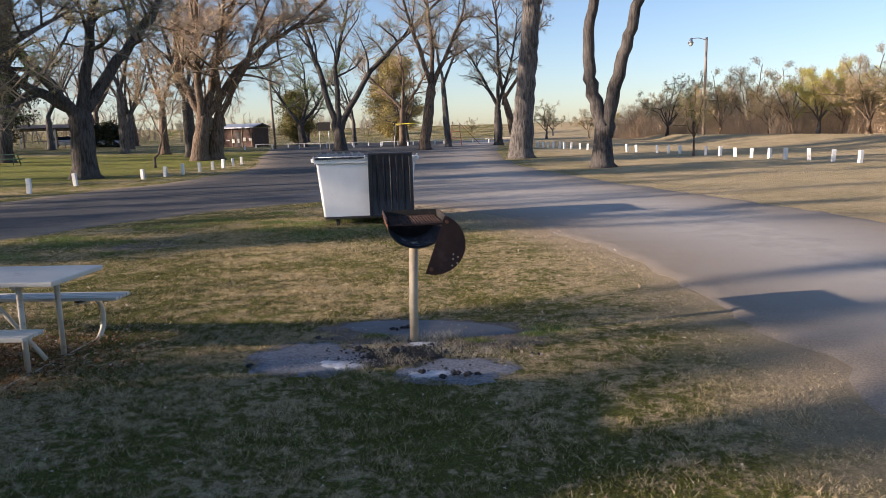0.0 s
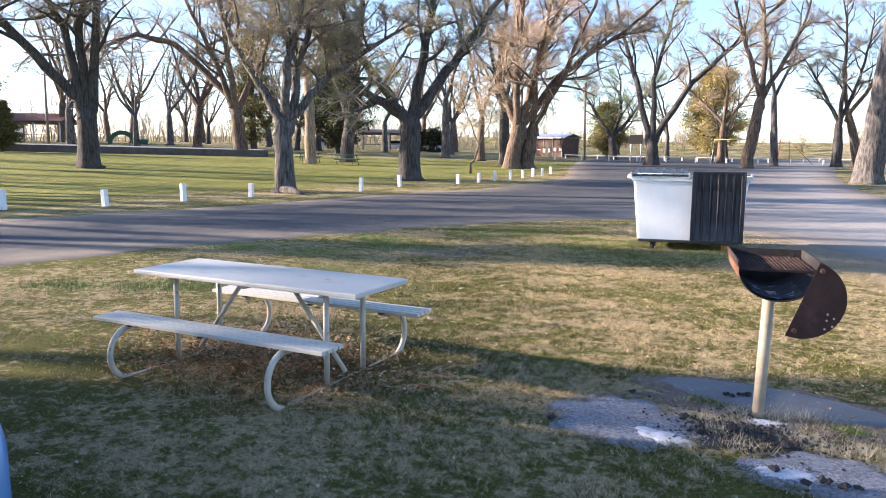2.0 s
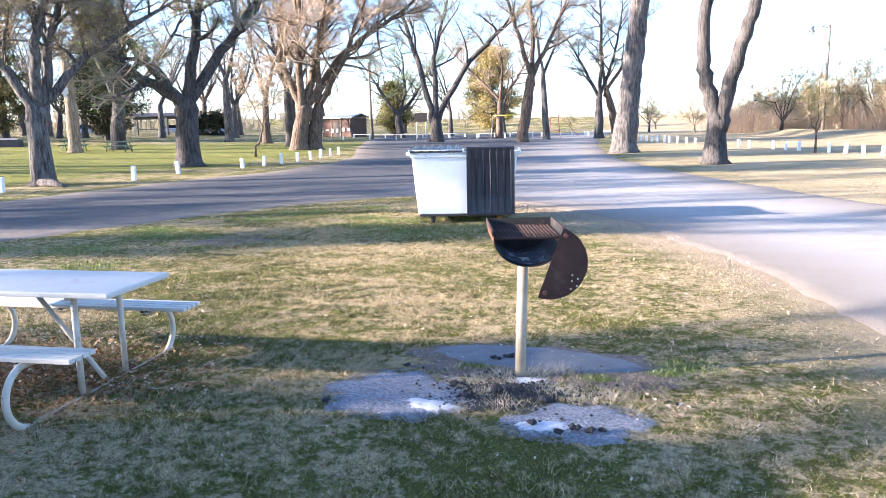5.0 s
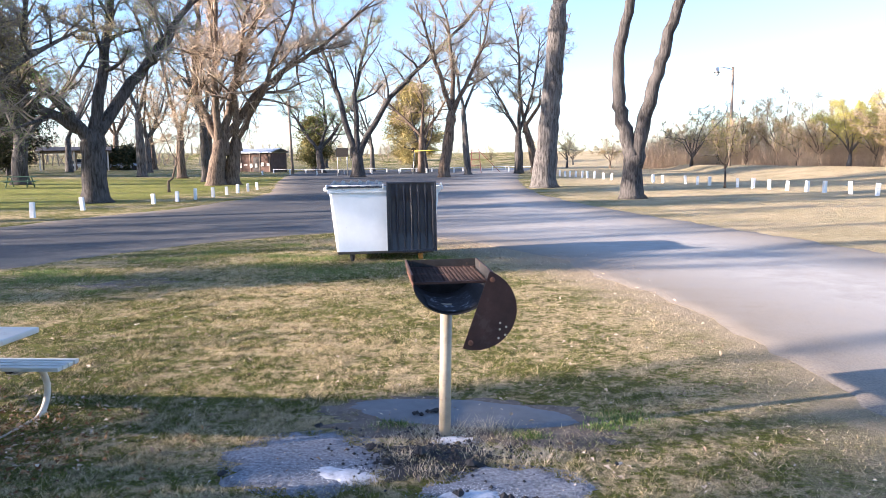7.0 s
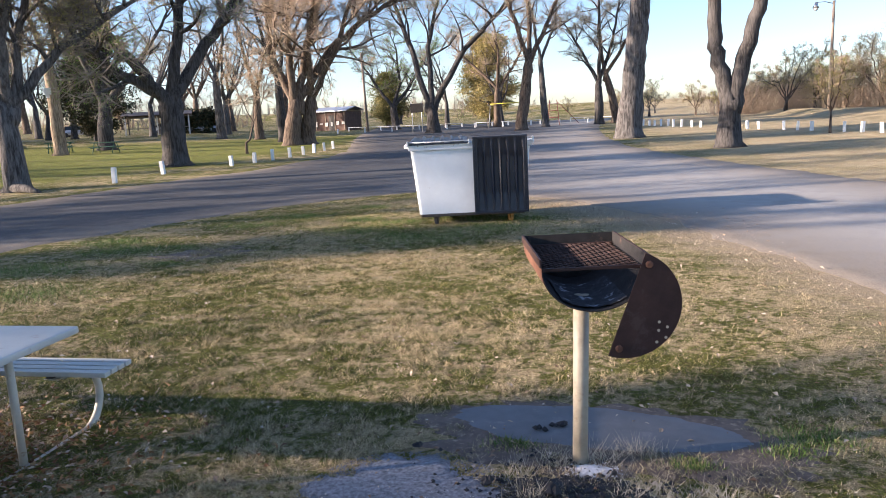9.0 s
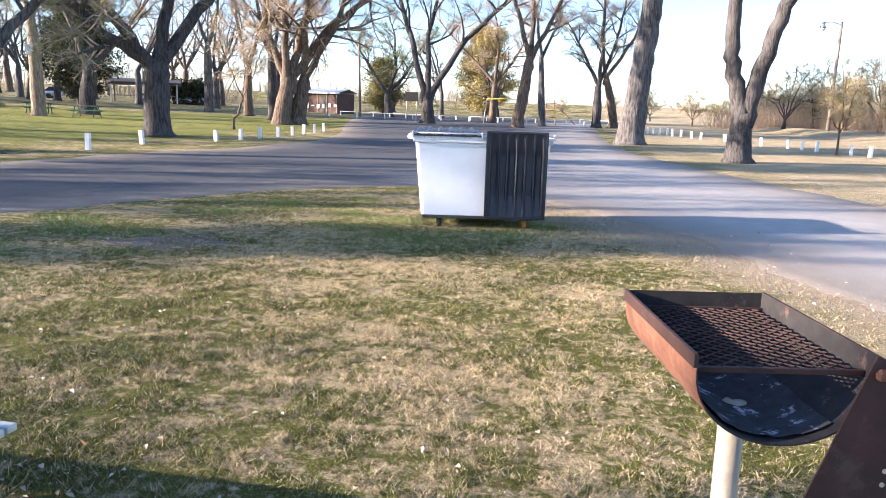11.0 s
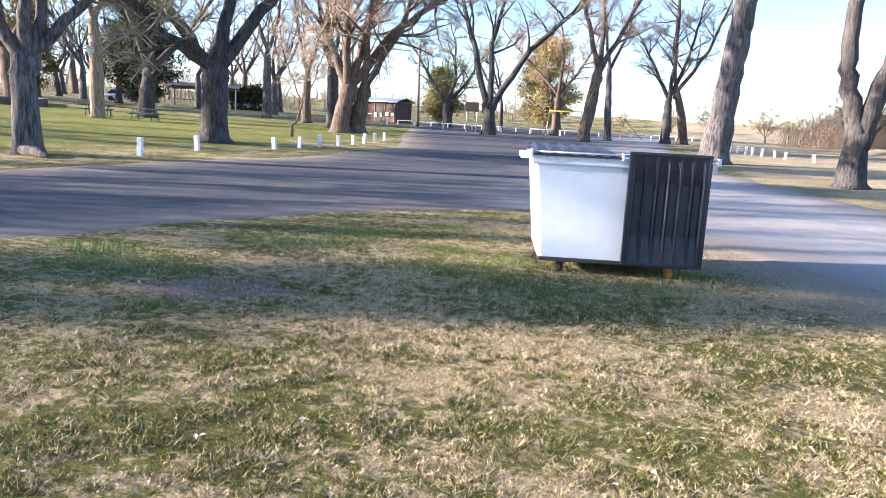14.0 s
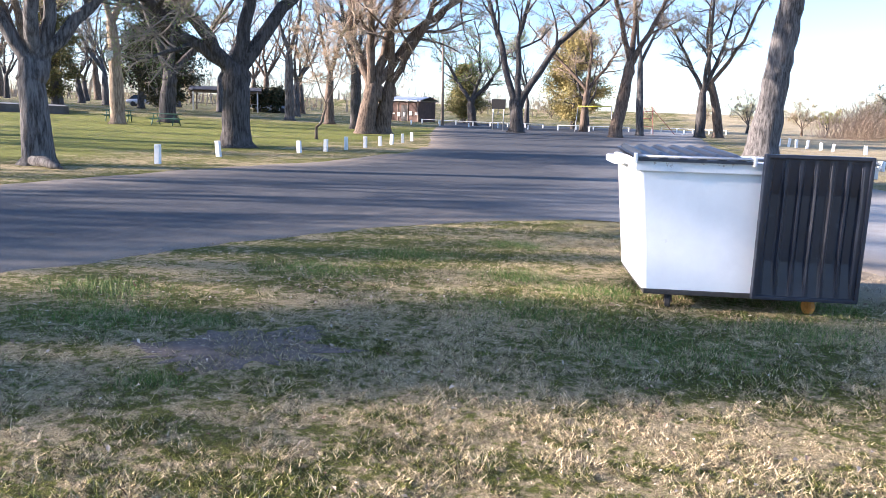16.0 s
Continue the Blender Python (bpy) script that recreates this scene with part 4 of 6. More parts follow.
# ---- dumpster ----
def build_dumpster():
    t = thing("dumpster", pose(-1.725, 13.85, 0, 0, 0, 9.7) @ Matrix.Diagonal((0.965, 1, 1, 1)), "white steel dumpster on casters, one black lid hanging open", "dumpster")
    w0, w1, d, zb, zt = 0.90, 1.02, 1.35, 0.19, 1.34      # half widths below and above, depth, bottom, rim
    g = Geo()
    rows = []
    for f in (0, 0.02, 0.5, 0.97, 1.0):                    # outer shell, tapered and slightly dished
        w = w0 + (w1 - w0) * f
        z = zb + (zt - zb) * f
        e = 0.03 * (1 - f)
        ring = []
        c = 0.05
        for cx, cy, a0 in ((w - c, e + c, -90), (w - c, d - e - c, 0), (-w + c, d - e - c, 90), (-w + c, e + c, 180)):
            ring += [(cx + c * math.cos(radians(a0 + k * 30)), cy + c * math.sin(radians(a0 + k * 30)), z) for k in range(4)]
        ring.append(ring[0])
        rows.append(ring)
    g.grid(rows)
    inner = [[(x * 0.975, y * 0.97 + 0.02, z) for x, y, z in rows[-1]], [(x * 0.975, y * 0.97 + 0.02, zb + 0.05) for x, y, z in rows[0]]]
    g.grid([rows[-1]] + inner)
    o = len(g.v)
    g.v.extend(rows[0][:-1])
    g.f.append(tuple(range(o + 15, o - 1, -1)))
    o = len(g.v)
    g.v.extend(inner[1][:-1])
    g.f.append(tuple(range(o, o + 16)))
    part("body", g, WHITE_PAINT, t)
    # rim bands
    block("front_rim", (-w1 - 0.02, -0.035, zt - 0.10), (w1 + 0.02, 0.012, zt), RIM_PAINT, t, 0.008, "dented white rim band")
    block("back_rim", (-w1 - 0.02, d - 0.012, zt - 0.10), (w1 + 0.02, d + 0.035, zt), RIM_PAINT, t, 0.008)
    for s in (-1, 1):
        a, b = sorted((s * (w1 - 0.005), s * (w1 + 0.03)))
        block("side_rim", (a, 0.0, zt - 0.07), (b, d, zt - 0.005), RIM_PAINT, t, 0.008)
        a, b = sorted((s * (w1 + 0.03), s * (w1 + 0.13)))
        block("lift_pocket", (a, d - 0.75, zt - 0.085), (b, d - 0.10, zt - 0.015), RIM_PAINT, t, 0.02, "welded lifting pocket")
    block("bottom_channel", (-w0 + 0.02, 0.02, zb - 0.045), (w0 - 0.02, d - 0.02, zb - 0.002), STEEL_DARK, t, 0.006)
    # closed ribbed lid over the west half
    lid = Geo()
    n, rows = 60, []
    for j in range(9):
        v = j / 8
        row = []
        for i in range(n + 1):
            u = i / n
            rib = 0.045 * max(0.0, math.sin(u * 6 * 2 * math.pi - 0.6)) ** 0.5 if 0.04 < u < 0.96 else 0.0
            edge = 0.3 if v < 0.06 or v > 0.94 else 1.0
            row.append((-w1 - 0.01 + (w1 - 0.01) * u, -0.06 + (d + 0.06) * v, zt + 0.012 + rib * edge + 0.05 * v))
        rows.append(row)
    lid.grid(rows)
    lid.grid([[(x, y, z - 0.02) for x, y, z in r] for r in reversed(rows)])
    lid.grid([rows[0], [(x, y - 0.002, zt - 0.012) for x, y, z in rows[0]]])
    part("closed_lid", lid, LID_BLACK, t, "closed ribbed black plastic lid")
    # open lid hanging in front of the east half
    x0, x1, y0, za, zc = 0.05, 0.935, -0.13, 0.195, 1.415
    hung = Geo()
    rows = []
    for j in range(5):
        v = j / 4
        row = []
        for i in range(57):
            u = i / 56
            k = (u - 0.055) / 0.89 * 6
            f = k - math.floor(k)
            rib = 0.0 if not 0 <= k <= 6 else -0.040 * min(1.0, max(0.0, min(f, 1 - f) * 7 - 0.5))
            if j in (0, 4):
                rib *= 0.1
            row.append((x0 + (x1 - x0) * u, y0 - 0.01 - rib, zc - 0.04 + (za + 0.03 - zc + 0.04) * v if 0 < j < 4 else (zc - 0.02 if j == 0 else za + 0.02)))
        rows.append(row)
    hung.grid(rows)
    hung.grid([[(x, y + 0.03, z) for x, y, z in r] for r in reversed(rows)])
    open_lid = part("open_lid", hung, LID_BLACK, t, "ribbed black lid hanging open down the front")
    for nm, lo, hi in (("lid_edge", (x0 - 0.012, y0 - 0.035, za), (x0 + 0.018, y0 + 0.035, zc)), ("lid_edge", (x1 - 0.018, y0 - 0.035, za), (x1 + 0.012, y0 + 0.035, zc)),
                       ("lid_edge", (x0 - 0.012, y0 - 0.034, za - 0.012), (x1 + 0.012, y0 + 0.034, za + 0.022)), ("lid_edge", (x0 - 0.012, y0 - 0.034, zc - 0.022), (x1 + 0.012, y0 + 0.034, zc + 0.012))):
        block(nm, lo, hi, LID_BLACK, open_lid, 0.008)
    pipe("hinge_rod", [(-w1 - 0.03, -0.05, zt + 0.03), (w1 + 0.05, -0.05, zt + 0.03)], 0.014, GALV, t)
    for x in (-w1 - 0.03, -0.02, w1 + 0.03):
        block("hinge_ear", (x - 0.012, -0.09, zt - 0.03), (x + 0.012, 0.0, zt + 0.055), RIM_PAINT, t, 0.005)
    for x in (-0.62, 0.66):
        for y in (0.16, d - 0.16):
            rusty = x > 0 and y < 0.5
            c = new("caster")
            c.parent = t
            c.location = (x, y, 0)
            c.rotation_euler = (0, 0, radians(20 if rusty else -15))
            block("plate", (-0.07, -0.06, 0.128), (0.07, 0.06, 0.146), STEEL_DARK, c, 0.003)
            for s in (-1, 1):
                block("fork", (s * 0.034 - 0.004, -0.035, 0.05), (s * 0.034 + 0.004, 0.035, 0.13), RUSTY_YELLOW if rusty else STEEL_DARK, c, 0.002)
            g = Geo()
            g.tube([Vector((-0.026, 0, 0.068)), Vector((-0.02, 0, 0.068)), Vector((0.02, 0, 0.068)), Vector((0.026, 0, 0.068))], [0.06, 0.068, 0.068, 0.06], 20)
            part("wheel", g, RUSTY_YELLOW if rusty else RUBBER, c)
    return t


build_dumpster()


# ---- picnic table ----
def build_table():
    t = thing("picnic_table", pose(-3.73, 4.79, 0, 0, 0, -0.6) @ Matrix.Diagonal((0.955, 0.955, 1, 1)), "cream metal picnic table with attached benches on curved pipe legs", "picnic table")
    L = 1.17
    block("tabletop", (-L, -0.39, 0.725), (L, 0.39, 0.765), TABLE_PAINT, t, 0.012, "worn flat pale tabletop")
    for s in (-1, 1):
        y0 = s * 0.69
        b = new("bench")
        b.parent = t
        for k in range(4):
            a = y0 - 0.137 + k * 0.07
            block("slat", (-L, a, 0.415), (L, a + 0.054, 0.445), TABLE_PAINT, b, 0.005)
        for x in (-0.78, 0.0, 0.78):
            block("cleat", (x - 0.02, y0 - 0.12, 0.395), (x + 0.02, y0 + 0.12, 0.4145), STEEL_DARK, b, 0.003)
    for x in (-0.80, 0.80):
        # one bent pipe: from bench to bench along the ground
        pts = [Vector((x, -0.66, 0.385))] + arc((x, -0.77, 0.190), 0.204, 80, 270, 14)
        pts += [Vector((x, -0.50, -0.016)), Vector((x, 0.50, -0.016))] + arc((x, 0.77, 0.190), 0.204, 270, 460, 14) + [Vector((x, 0.66, 0.385))]
        pipe("bent_leg", pts, 0.024, FRAME_PAINT, t)
        for s in (-1, 1):
            pipe("upright", [(x, s * 0.26, 0.02), (x, s * 0.26, 0.722)], 0.024, FRAME_PAINT, t)
            block("bracket", (x - 0.035, s * 0.69 - 0.11, 0.384), (x + 0.035, s * 0.69 + 0.11, 0.394), FRAME_PAINT, t, 0.003)
        block("top_rail", (x - 0.02, -0.33, 0.695), (x + 0.02, 0.33, 0.7235), FRAME_PAINT, t, 0.003)
        k = 1 if x > 0 else -1
        pipe("brace", [(x, 0, 0.05), (x - k * 0.55, 0, 0.70)], 0.019, FRAME_PAINT, t)
    block("top_rail", (-0.03, -0.33, 0.69), (0.03, 0.33, 0.7235), FRAME_PAINT, t, 0.003)


build_table()


# ---- grill ----
ASH_DARK = m_plain("sooty_ash", (0.035, 0.035, 0.038), 0.95, vary=0.4, scale=20, bump=0.5, stain=((0.40, 0.41, 0.44), 0.12, 16))
SOOT_RUST = m_plain("sooty_rust", (0.055, 0.032, 0.025), 0.85, 0.2, vary=0.5, scale=6, bump=0.3, stain=((0.16, 0.07, 0.045), 0.0, 4))
STRAW_LIGHT = m_plain("grass_glint", (0.40, 0.33, 0.24), 0.9)


def build_grill():
    t = thing("park_grill", pose(0, 5.3, 0), "rusty half-barrel charcoal grill on a painted post", "grill")
    pipe("post", [(0.0, 0, -0.05), (0.01, 0, 0.4), (0.02, 0.05, 0.875)], 0.038, POST_PIPE, t, 20)
    bx = new("firebox")
    bx.parent = t
    bx.matrix_local = pose(0.02, 0.135, 1.105, 0, 0, 10.5)
    W, L, D = 0.24, 0.36, 0.245
    prof = []
    for i in range(25):                                   # half-round trough with short straight lips
        a = math.pi * i / 24
        prof.append((-W * math.cos(a), -0.05 - (D - 0.05) * math.sin(a)))
    prof = [(-W, 0.0)] + prof + [(W, 0.0)]
    g = Geo()
    outer = [[(x * 1.014, y, z * 1.014) for x, z in prof] for y in (-L, L)]
    g.grid(outer)
    part("shell_outside", g, RUST_BRIGHT, bx, "orange-brown rusty outside")
    g = Geo()
    inn = [[(x, y, z + 0.002) for x, z in prof] for y in (-L, L - 0.004)]
    g.grid([list(reversed(r)) for r in inn])
    lipa = [[(x * 1.014, -L, z * 1.014) for x, z in prof], [(x, -L, z + 0.002) for x, z in prof]]
    g.grid(lipa)
    part("shell_inside", g, SOOT, bx, "sooty inside")
    g = Geo()
    for y in (L - 0.004, L):
        o = len(g.v)
        g.v.extend((x * 1.014, y, z * 1.014) for x, z in prof)
        g.f.append(tuple(range(o, o + len(prof))) if y == L else tuple(range(o + len(prof) - 1, o - 1, -1)))
    part("back_plate", g, SOOT, bx)
    for s in (-1, 1):
        a, b = sorted((s * (W + 0.001), s * (W + 0.012)))
        block("rim", (a, -L, -0.035), (b, L, 0.004), RUST, bx, 0.002)
    # ash bed lying in the trough
    g = Geo()
    rows = []
    for i in range(13):
        y = -L + 0.03 + (2 * L - 0.25) * i / 12
        rows.append([(W * 0.62 * (k / 6 - 1), y, -0.05 - (D - 0.05) * math.sqrt(1 - (0.62 * (k / 6 - 1)) ** 2) + 0.012 + 0.008 * noise.noise((k * 0.7, i * 0.7, 3))) for k in range(13)])
    g.grid(rows)
    part("ash_bed", g, ASH_DARK, bx, "pale ash lying in the trough")
    # expanded-metal grate
    g = Geo()
    n, m = 17, 15
    for i in range(n):
        pts = []
        for k in range(2 * m + 1):
            y = -L + 0.07 + (2 * L - 0.09) * k / (2 * m)
            x = -W + 0.02 + (2 * W - 0.04) * (i + 0.5 + 0.46 * (1 if (k + i) % 2 else -1)) / n
            pts.append(Vector((x, y, -0.055)))
        g.tube(pts, [0.0032] * len(pts), 4, False)
    part("grate", g, SOOT_RUST, bx, "rusty expanded-metal cooking grate")
    for y in (-L + 0.06, L - 0.02):
        block("grate_bar", (-W + 0.004, y - 0.006, -0.065), (W - 0.004, y + 0.006, -0.049), RUST, bx, 0.002)
    # half-round front plate swung down on its corner bolt
    bm = bmesh.new()
    R = 0.232
    vs = [bm.verts.new((R * math.cos(math.pi * i / 32), 0, R * math.sin(math.pi * i / 32))) for i in range(33)]
    face = bm.faces.new(vs)
    ext = bmesh.ops.extrude_face_region(bm, geom=[face])
    bmesh.ops.translate(bm, verts=[e for e in ext["geom"] if isinstance(e, bmesh.types.BMVert)], vec=(0, 0.006, 0))
    bmesh.ops.recalc_face_normals(bm, faces=bm.faces)
    bmesh.ops.translate(bm, verts=bm.verts, vec=(R - 0.02, 0, -0.02))
    door = part("front_plate", bm, RUST, bx, "dark rusty half-round plate with vent holes")
    door.matrix_local = pose(W - 0.005, -L - 0.016, -0.012, 0, 110, 0) @ Matrix.Diagonal((1.08, 1, 1.08, 1))
    for a, b in ((0.02, 0.01), (0.40, 0.012)):
        g = Geo()
        g.tube([Vector((a, 0.0, b)), Vector((a, -0.008, b)), Vector((a, -0.012, b))], [0.016, 0.016, 0.009], 8)
        part("bolt", g, RUST_BRIGHT, door)
    # solid pale discs: light behind the vent holes is put into their colour
    for a, b in ((0.25, 0.175), (0.275, 0.145), (0.295, 0.185), (0.24, 0.135), (0.325, 0.155)):
        g = Geo()
        g.tube([Vector((a, 0.0, b)), Vector((a, -0.0015, b))], [0.0065, 0.0065], 12)
        part("vent_hole", g, STRAW_LIGHT, door, "pale disc painted as light showing through a round vent hole")


build_grill()


# ---- the parked minivan ----
HEADLAMP = m_plain("silvered_reflector", (0.72, 0.76, 0.80), 0.25, 0.6, vary=0.2, scale=30, bump=0.0)


def build_van():
    t = thing("minivan", pose(-2.47, 0.77, 0, 0, 0, -16), "light blue minivan parked on the grass, clear headlights with amber corners", "car")
    S = np.array([0.0, 0.04, 0.10, 0.16, 0.22, 0.30, 0.40, 0.6, 0.9, 1.2, 1.5, 3.0, 4.5, 4.72, 4.8])
    Wd = np.array([0.48, 0.64, 0.77, 0.86, 0.905, 0.93, 0.94, 0.955, 0.965, 0.975, 0.98, 0.985, 0.96, 0.90, 0.80])
    Zb = np.array([0.34, 0.27, 0.23, 0.22, 0.22, 0.22, 0.23, 0.24, 0.26, 0.26, 0.26, 0.26, 0.28, 0.34, 0.40])
    Zs = np.array([0.47, 0.50, 0.535, 0.595, 0.67, 0.765, 0.83, 0.885, 0.94, 0.99, 1.02, 1.05, 1.05, 1.02, 0.95])
    Zt = np.array([0.50, 0.535, 0.575, 0.635, 0.715, 0.81, 0.875, 0.94, 1.0, 1.05, 1.08, 1.08, 1.08, 1.04, 0.97])

    def at(s, a):
        return float(np.interp(s, S, a))

    def section(s, k=1.0):
        w, zb, zs, zt = at(s, Wd), at(s, Zb), at(s, Zs), at(s, Zt)
        h = zs - zb
        half = [(w * 0.82, zb), (w * 0.95, zb + 0.05), (w * 0.99, zb + 0.3 * h), (w, zb + 0.55 * h), (w * 0.995, zb + 0.8 * h), (w * 0.975, zs - 0.02), (w * 0.94, zs + 0.015),
                (w * 0.84, zt - 0.03), (w * 0.6, zt + 0.0), (w * 0.3, zt + 0.014)]
        return [(-s, -v, z) for v, z in half] + [(-s, 0.0, zt + 0.018)] + [(-s, v, z) for v, z in reversed(half)]

    ss = [0, 0.015, 0.04, 0.07, 0.1, 0.13, 0.16, 0.19, 0.22, 0.26, 0.30, 0.35, 0.40, 0.5, 0.6, 0.75, 0.9, 1.05, 1.2, 1.5, 2, 2.5, 3, 3.5, 4, 4.5, 4.65, 4.72, 4.78, 4.8]
    rows = [section(s) for s in ss]
    g = Geo()
    g.grid(rows)
    for r, flip in ((rows[0], False), (rows[-1], True)):
        o = len(g.v)
        g.v.extend(r)
        ids = list(range(o, o + len(r)))
        g.f.append(tuple(ids if flip else reversed(ids)))
    o = len(g.v)
    for r in rows:
        g.v.extend((r[0], r[-1]))
    for i in range(len(rows) - 1):
        a = o + 2 * i
        g.f.append((a, a + 1, a + 3, a + 2))
    body = part("body", g, VAN_BLUE, t, smooth=True)
    # bonnet panel, a little proud of the wings
    g = Geo()
    rows = []
    for i in range(13):
        s = 0.29 + 1.14 * i / 12
        w, zt = at(s, Wd) * (0.80 + 0.06 * min(1, i / 4)), at(s, Zt)
        rows.append([(-s + 0.04 * (1 - abs(k - 8) / 8) * (1 - i / 12), w * (k / 8 - 1), zt + 0.026 - 0.040 * (abs(k - 8) / 8) ** 3 + 0.012 * math.exp(-((abs(k - 8) - 4.6) / 1.1) ** 2)) for k in range(17)])
    g.grid(rows)
    for edge in (rows[0], [r[0] for r in rows], [r[-1] for r in rows], rows[-1]):
        g.grid([edge, [(x, y, z - 0.03) for x, y, z in edge]])
    part("bonnet", g, VAN_BLUE, t, smooth=False)
    # glasshouse
    st = [(1.45, 1.05, 0.86), (1.9, 1.36, 0.80), (2.35, 1.64, 0.72), (2.65, 1.735, 0.69), (3.4, 1.755, 0.68), (4.3, 1.73, 0.68), (4.55, 1.55, 0.70), (4.74, 1.05, 0.78)]
    g = Geo()
    rows = [[(-s, -0.90, 1.03), (-s, -(0.90 - (0.90 - w) * 0.9), z - 0.07), (-s, -w * 0.9, z - 0.01), (-s, 0, z + 0.01), (-s, w * 0.9, z - 0.01), (-s, 0.90 - (0.90 - w) * 0.9, z - 0.07), (-s, 0.90, 1.03)] for s, z, w in st]
    g.grid(rows)
    part("cabin", g, VAN_BLUE, t, smooth=True)
    g = Geo()
    g.grid([[(-1.47, y * 0.80, 1.09), (-1.89, y * 0.74, 1.385), (-2.32, y * 0.66, 1.645)] for y in (-1, -0.5, 0, 0.5, 1)])
    part("windscreen", g, VAN_GLASS, t, "dark windscreen")
    g = Geo()
    g.box((-1.54, -0.82, 1.06), (-1.38, 0.82, 1.092))
    part("cowl", g, VAN_TRIM, t, "dark plastic cowl below the windscreen", bevel=0.006)
    for sgn in (-1, 1):
        for a, b in ((2.1, 2.7), (2.78, 3.6), (3.68, 4.35)):
            g = Geo()
            g.grid([[(-a, sgn * 0.905, 1.09), (-b, sgn * 0.905, 1.09)], [(-max(a, 2.4), sgn * 0.755, 1.60), (-b + 0.03, sgn * 0.745, 1.62)]])
            part("side_window", g, VAN_GLASS, t, "dark side window")
        def strip(s0, s1, off, lo, hi, n=9, m=4):
            rows = []
            for j in range(m + 1):
                row = []
                for i in range(n + 1):
                    u = i / n
                    s = s0 + (s1 - s0) * u
                    w = at(s, Wd)
                    ds, dw = 1.0, (at(s + 0.01, Wd) - at(s - 0.01 if s > 0.01 else 0, Wd)) / (0.02 if s > 0.01 else 0.01 + s)
                    nn = math.hypot(ds, dw)
                    v = j / m
                    z = lo(s) + (hi(s) - lo(s)) * v
                    back = 0.05 * v * v
                    row.append((-s - back * dw / nn + off * dw / nn, sgn * (w - 0.04 * v * v * (1 if s > 0.1 else 0.5) + off * ds / nn), z))
                rows.append(row)
            gg = Geo()
            gg.grid(rows)
            return gg
        # a raked patch between four corners (back, outwards, up), bulged and set proud of the wing
        def lamp_patch(u0, u1, v0, v1, off, n=8):
            a, b, c, d = Vector((-0.10, 0.58, 0.575)), Vector((-0.20, 0.865, 0.655)), Vector((-0.36, 0.885, 0.825)), Vector((-0.285, 0.64, 0.80))
            out = Vector((0.62, 0.35, 0.70)).normalized()
            rows = []
            for j in range(n + 1):
                v_ = v0 + (v1 - v0) * j / n
                row = []
                for i in range(n + 1):
                    u = u0 + (u1 - u0) * i / n
                    trim = 0.24 * max(0.0, abs(2 * u - 1) - 0.55) ** 2 / 0.2
                    v = trim + (1 - 1.6 * trim) * v_
                    p = (a * (1 - u) + b * u) * (1 - v) + (d * (1 - u) + c * u) * v
                    p = p + out * (off + 0.055 * (1 - (2 * u - 1) ** 2) * (1 - 0.5 * (2 * v - 1) ** 2))
                    row.append((p.x, sgn * p.y, p.z))
                rows.append(row)
            gg = Geo()
            gg.grid(rows)
            return gg
        part("headlight_surround", lamp_patch(-0.04, 1.04, -0.05, 1.05, 0.006), VAN_TRIM, t, "dark headlight gasket")
        lamp_ = part("headlight_bowl", lamp_patch(0, 1, 0, 1, 0.010), HEADLAMP, t, "bright headlight reflector", smooth=True)
        part("amber_corner", lamp_patch(0.74, 0.97, 0.45, 0.97, 0.014), AMBER, lamp_, "amber corner reflector")
        part("amber_corner", lamp_patch(0.74, 0.95, 0.08, 0.28, 0.014), AMBER, lamp_, "amber corner reflector")
        part("lamp_divider", lamp_patch(0.02, 0.72, 0.30, 0.36, 0.015), VAN_BLUE, lamp_)
        part("lamp_divider", lamp_patch(0.68, 0.73, 0.10, 0.95, 0.015), CHROME, lamp_)
        part("lens", lamp_patch(-0.01, 1.01, -0.01, 1.01, 0.022), LENS, lamp_, "clear plastic lens", smooth=True)
        part("bumper_groove", strip(0.02, 0.7, 0.002, lambda s: 0.405, lambda s: 0.413), VAN_TRIM, t)
        # door mirror on its stalk
        bm = bmesh.new()
        bmesh.ops.create_uvsphere(bm, u_segments=20, v_segments=12, radius=1.0)
        for v in bm.verts:
            p = v.co
            v.co = Vector((math.copysign(abs(p.x) ** 0.7, p.x) * 0.085, math.copysign(abs(p.y) ** 0.6, p.y) * 0.15, math.copysign(abs(p.z) ** 0.65, p.z) * 0.11))
        bmesh.ops.translate(bm, verts=bm.verts, vec=(-1.92, sgn * 1.09, 1.22))
        mir = part("mirror", bm, VAN_TRIM, t, "dark grey door mirror", smooth=True)
        g = Geo()
        g.tube([Vector((-1.94, sgn * 0.88, 1.02)), Vector((-1.93, sgn * 0.97, 1.055)), Vector((-1.92, sgn * 1.04, 1.16))], [0.045, 0.04, 0.05], 10)
        part("mirror_arm", g, VAN_TRIM, mir, smooth=True)
        for s in (0.86, 3.85):
            g = Geo()
            g.tube([Vector((-s, sgn * 0.76, 0.32)), Vector((-s, sgn * 0.78, 0.32)), Vector((-s, sgn * 0.96, 0.32)), Vector((-s, sgn * 0.985, 0.32))], [0.27, 0.32, 0.32, 0.28], 28)
            wheel = part("wheel", g, RUBBER, t, "black tyre", smooth=False)
            g = Geo()
            g.tube([Vector((-s, sgn * 0.982, 0.32)), Vector((-s, sgn * 0.992, 0.32))], [0.21, 0.19], 20)
            part("wheel_cover", g, GALV, wheel, "silver wheel cover")
    g = Geo()
    g.grid([[(0.006 - 0.03 * abs(y) ** 3, y * 0.44, z) for y in (-1, -0.5, 0, 0.5, 1)] for z in (0.36, 0.46)])
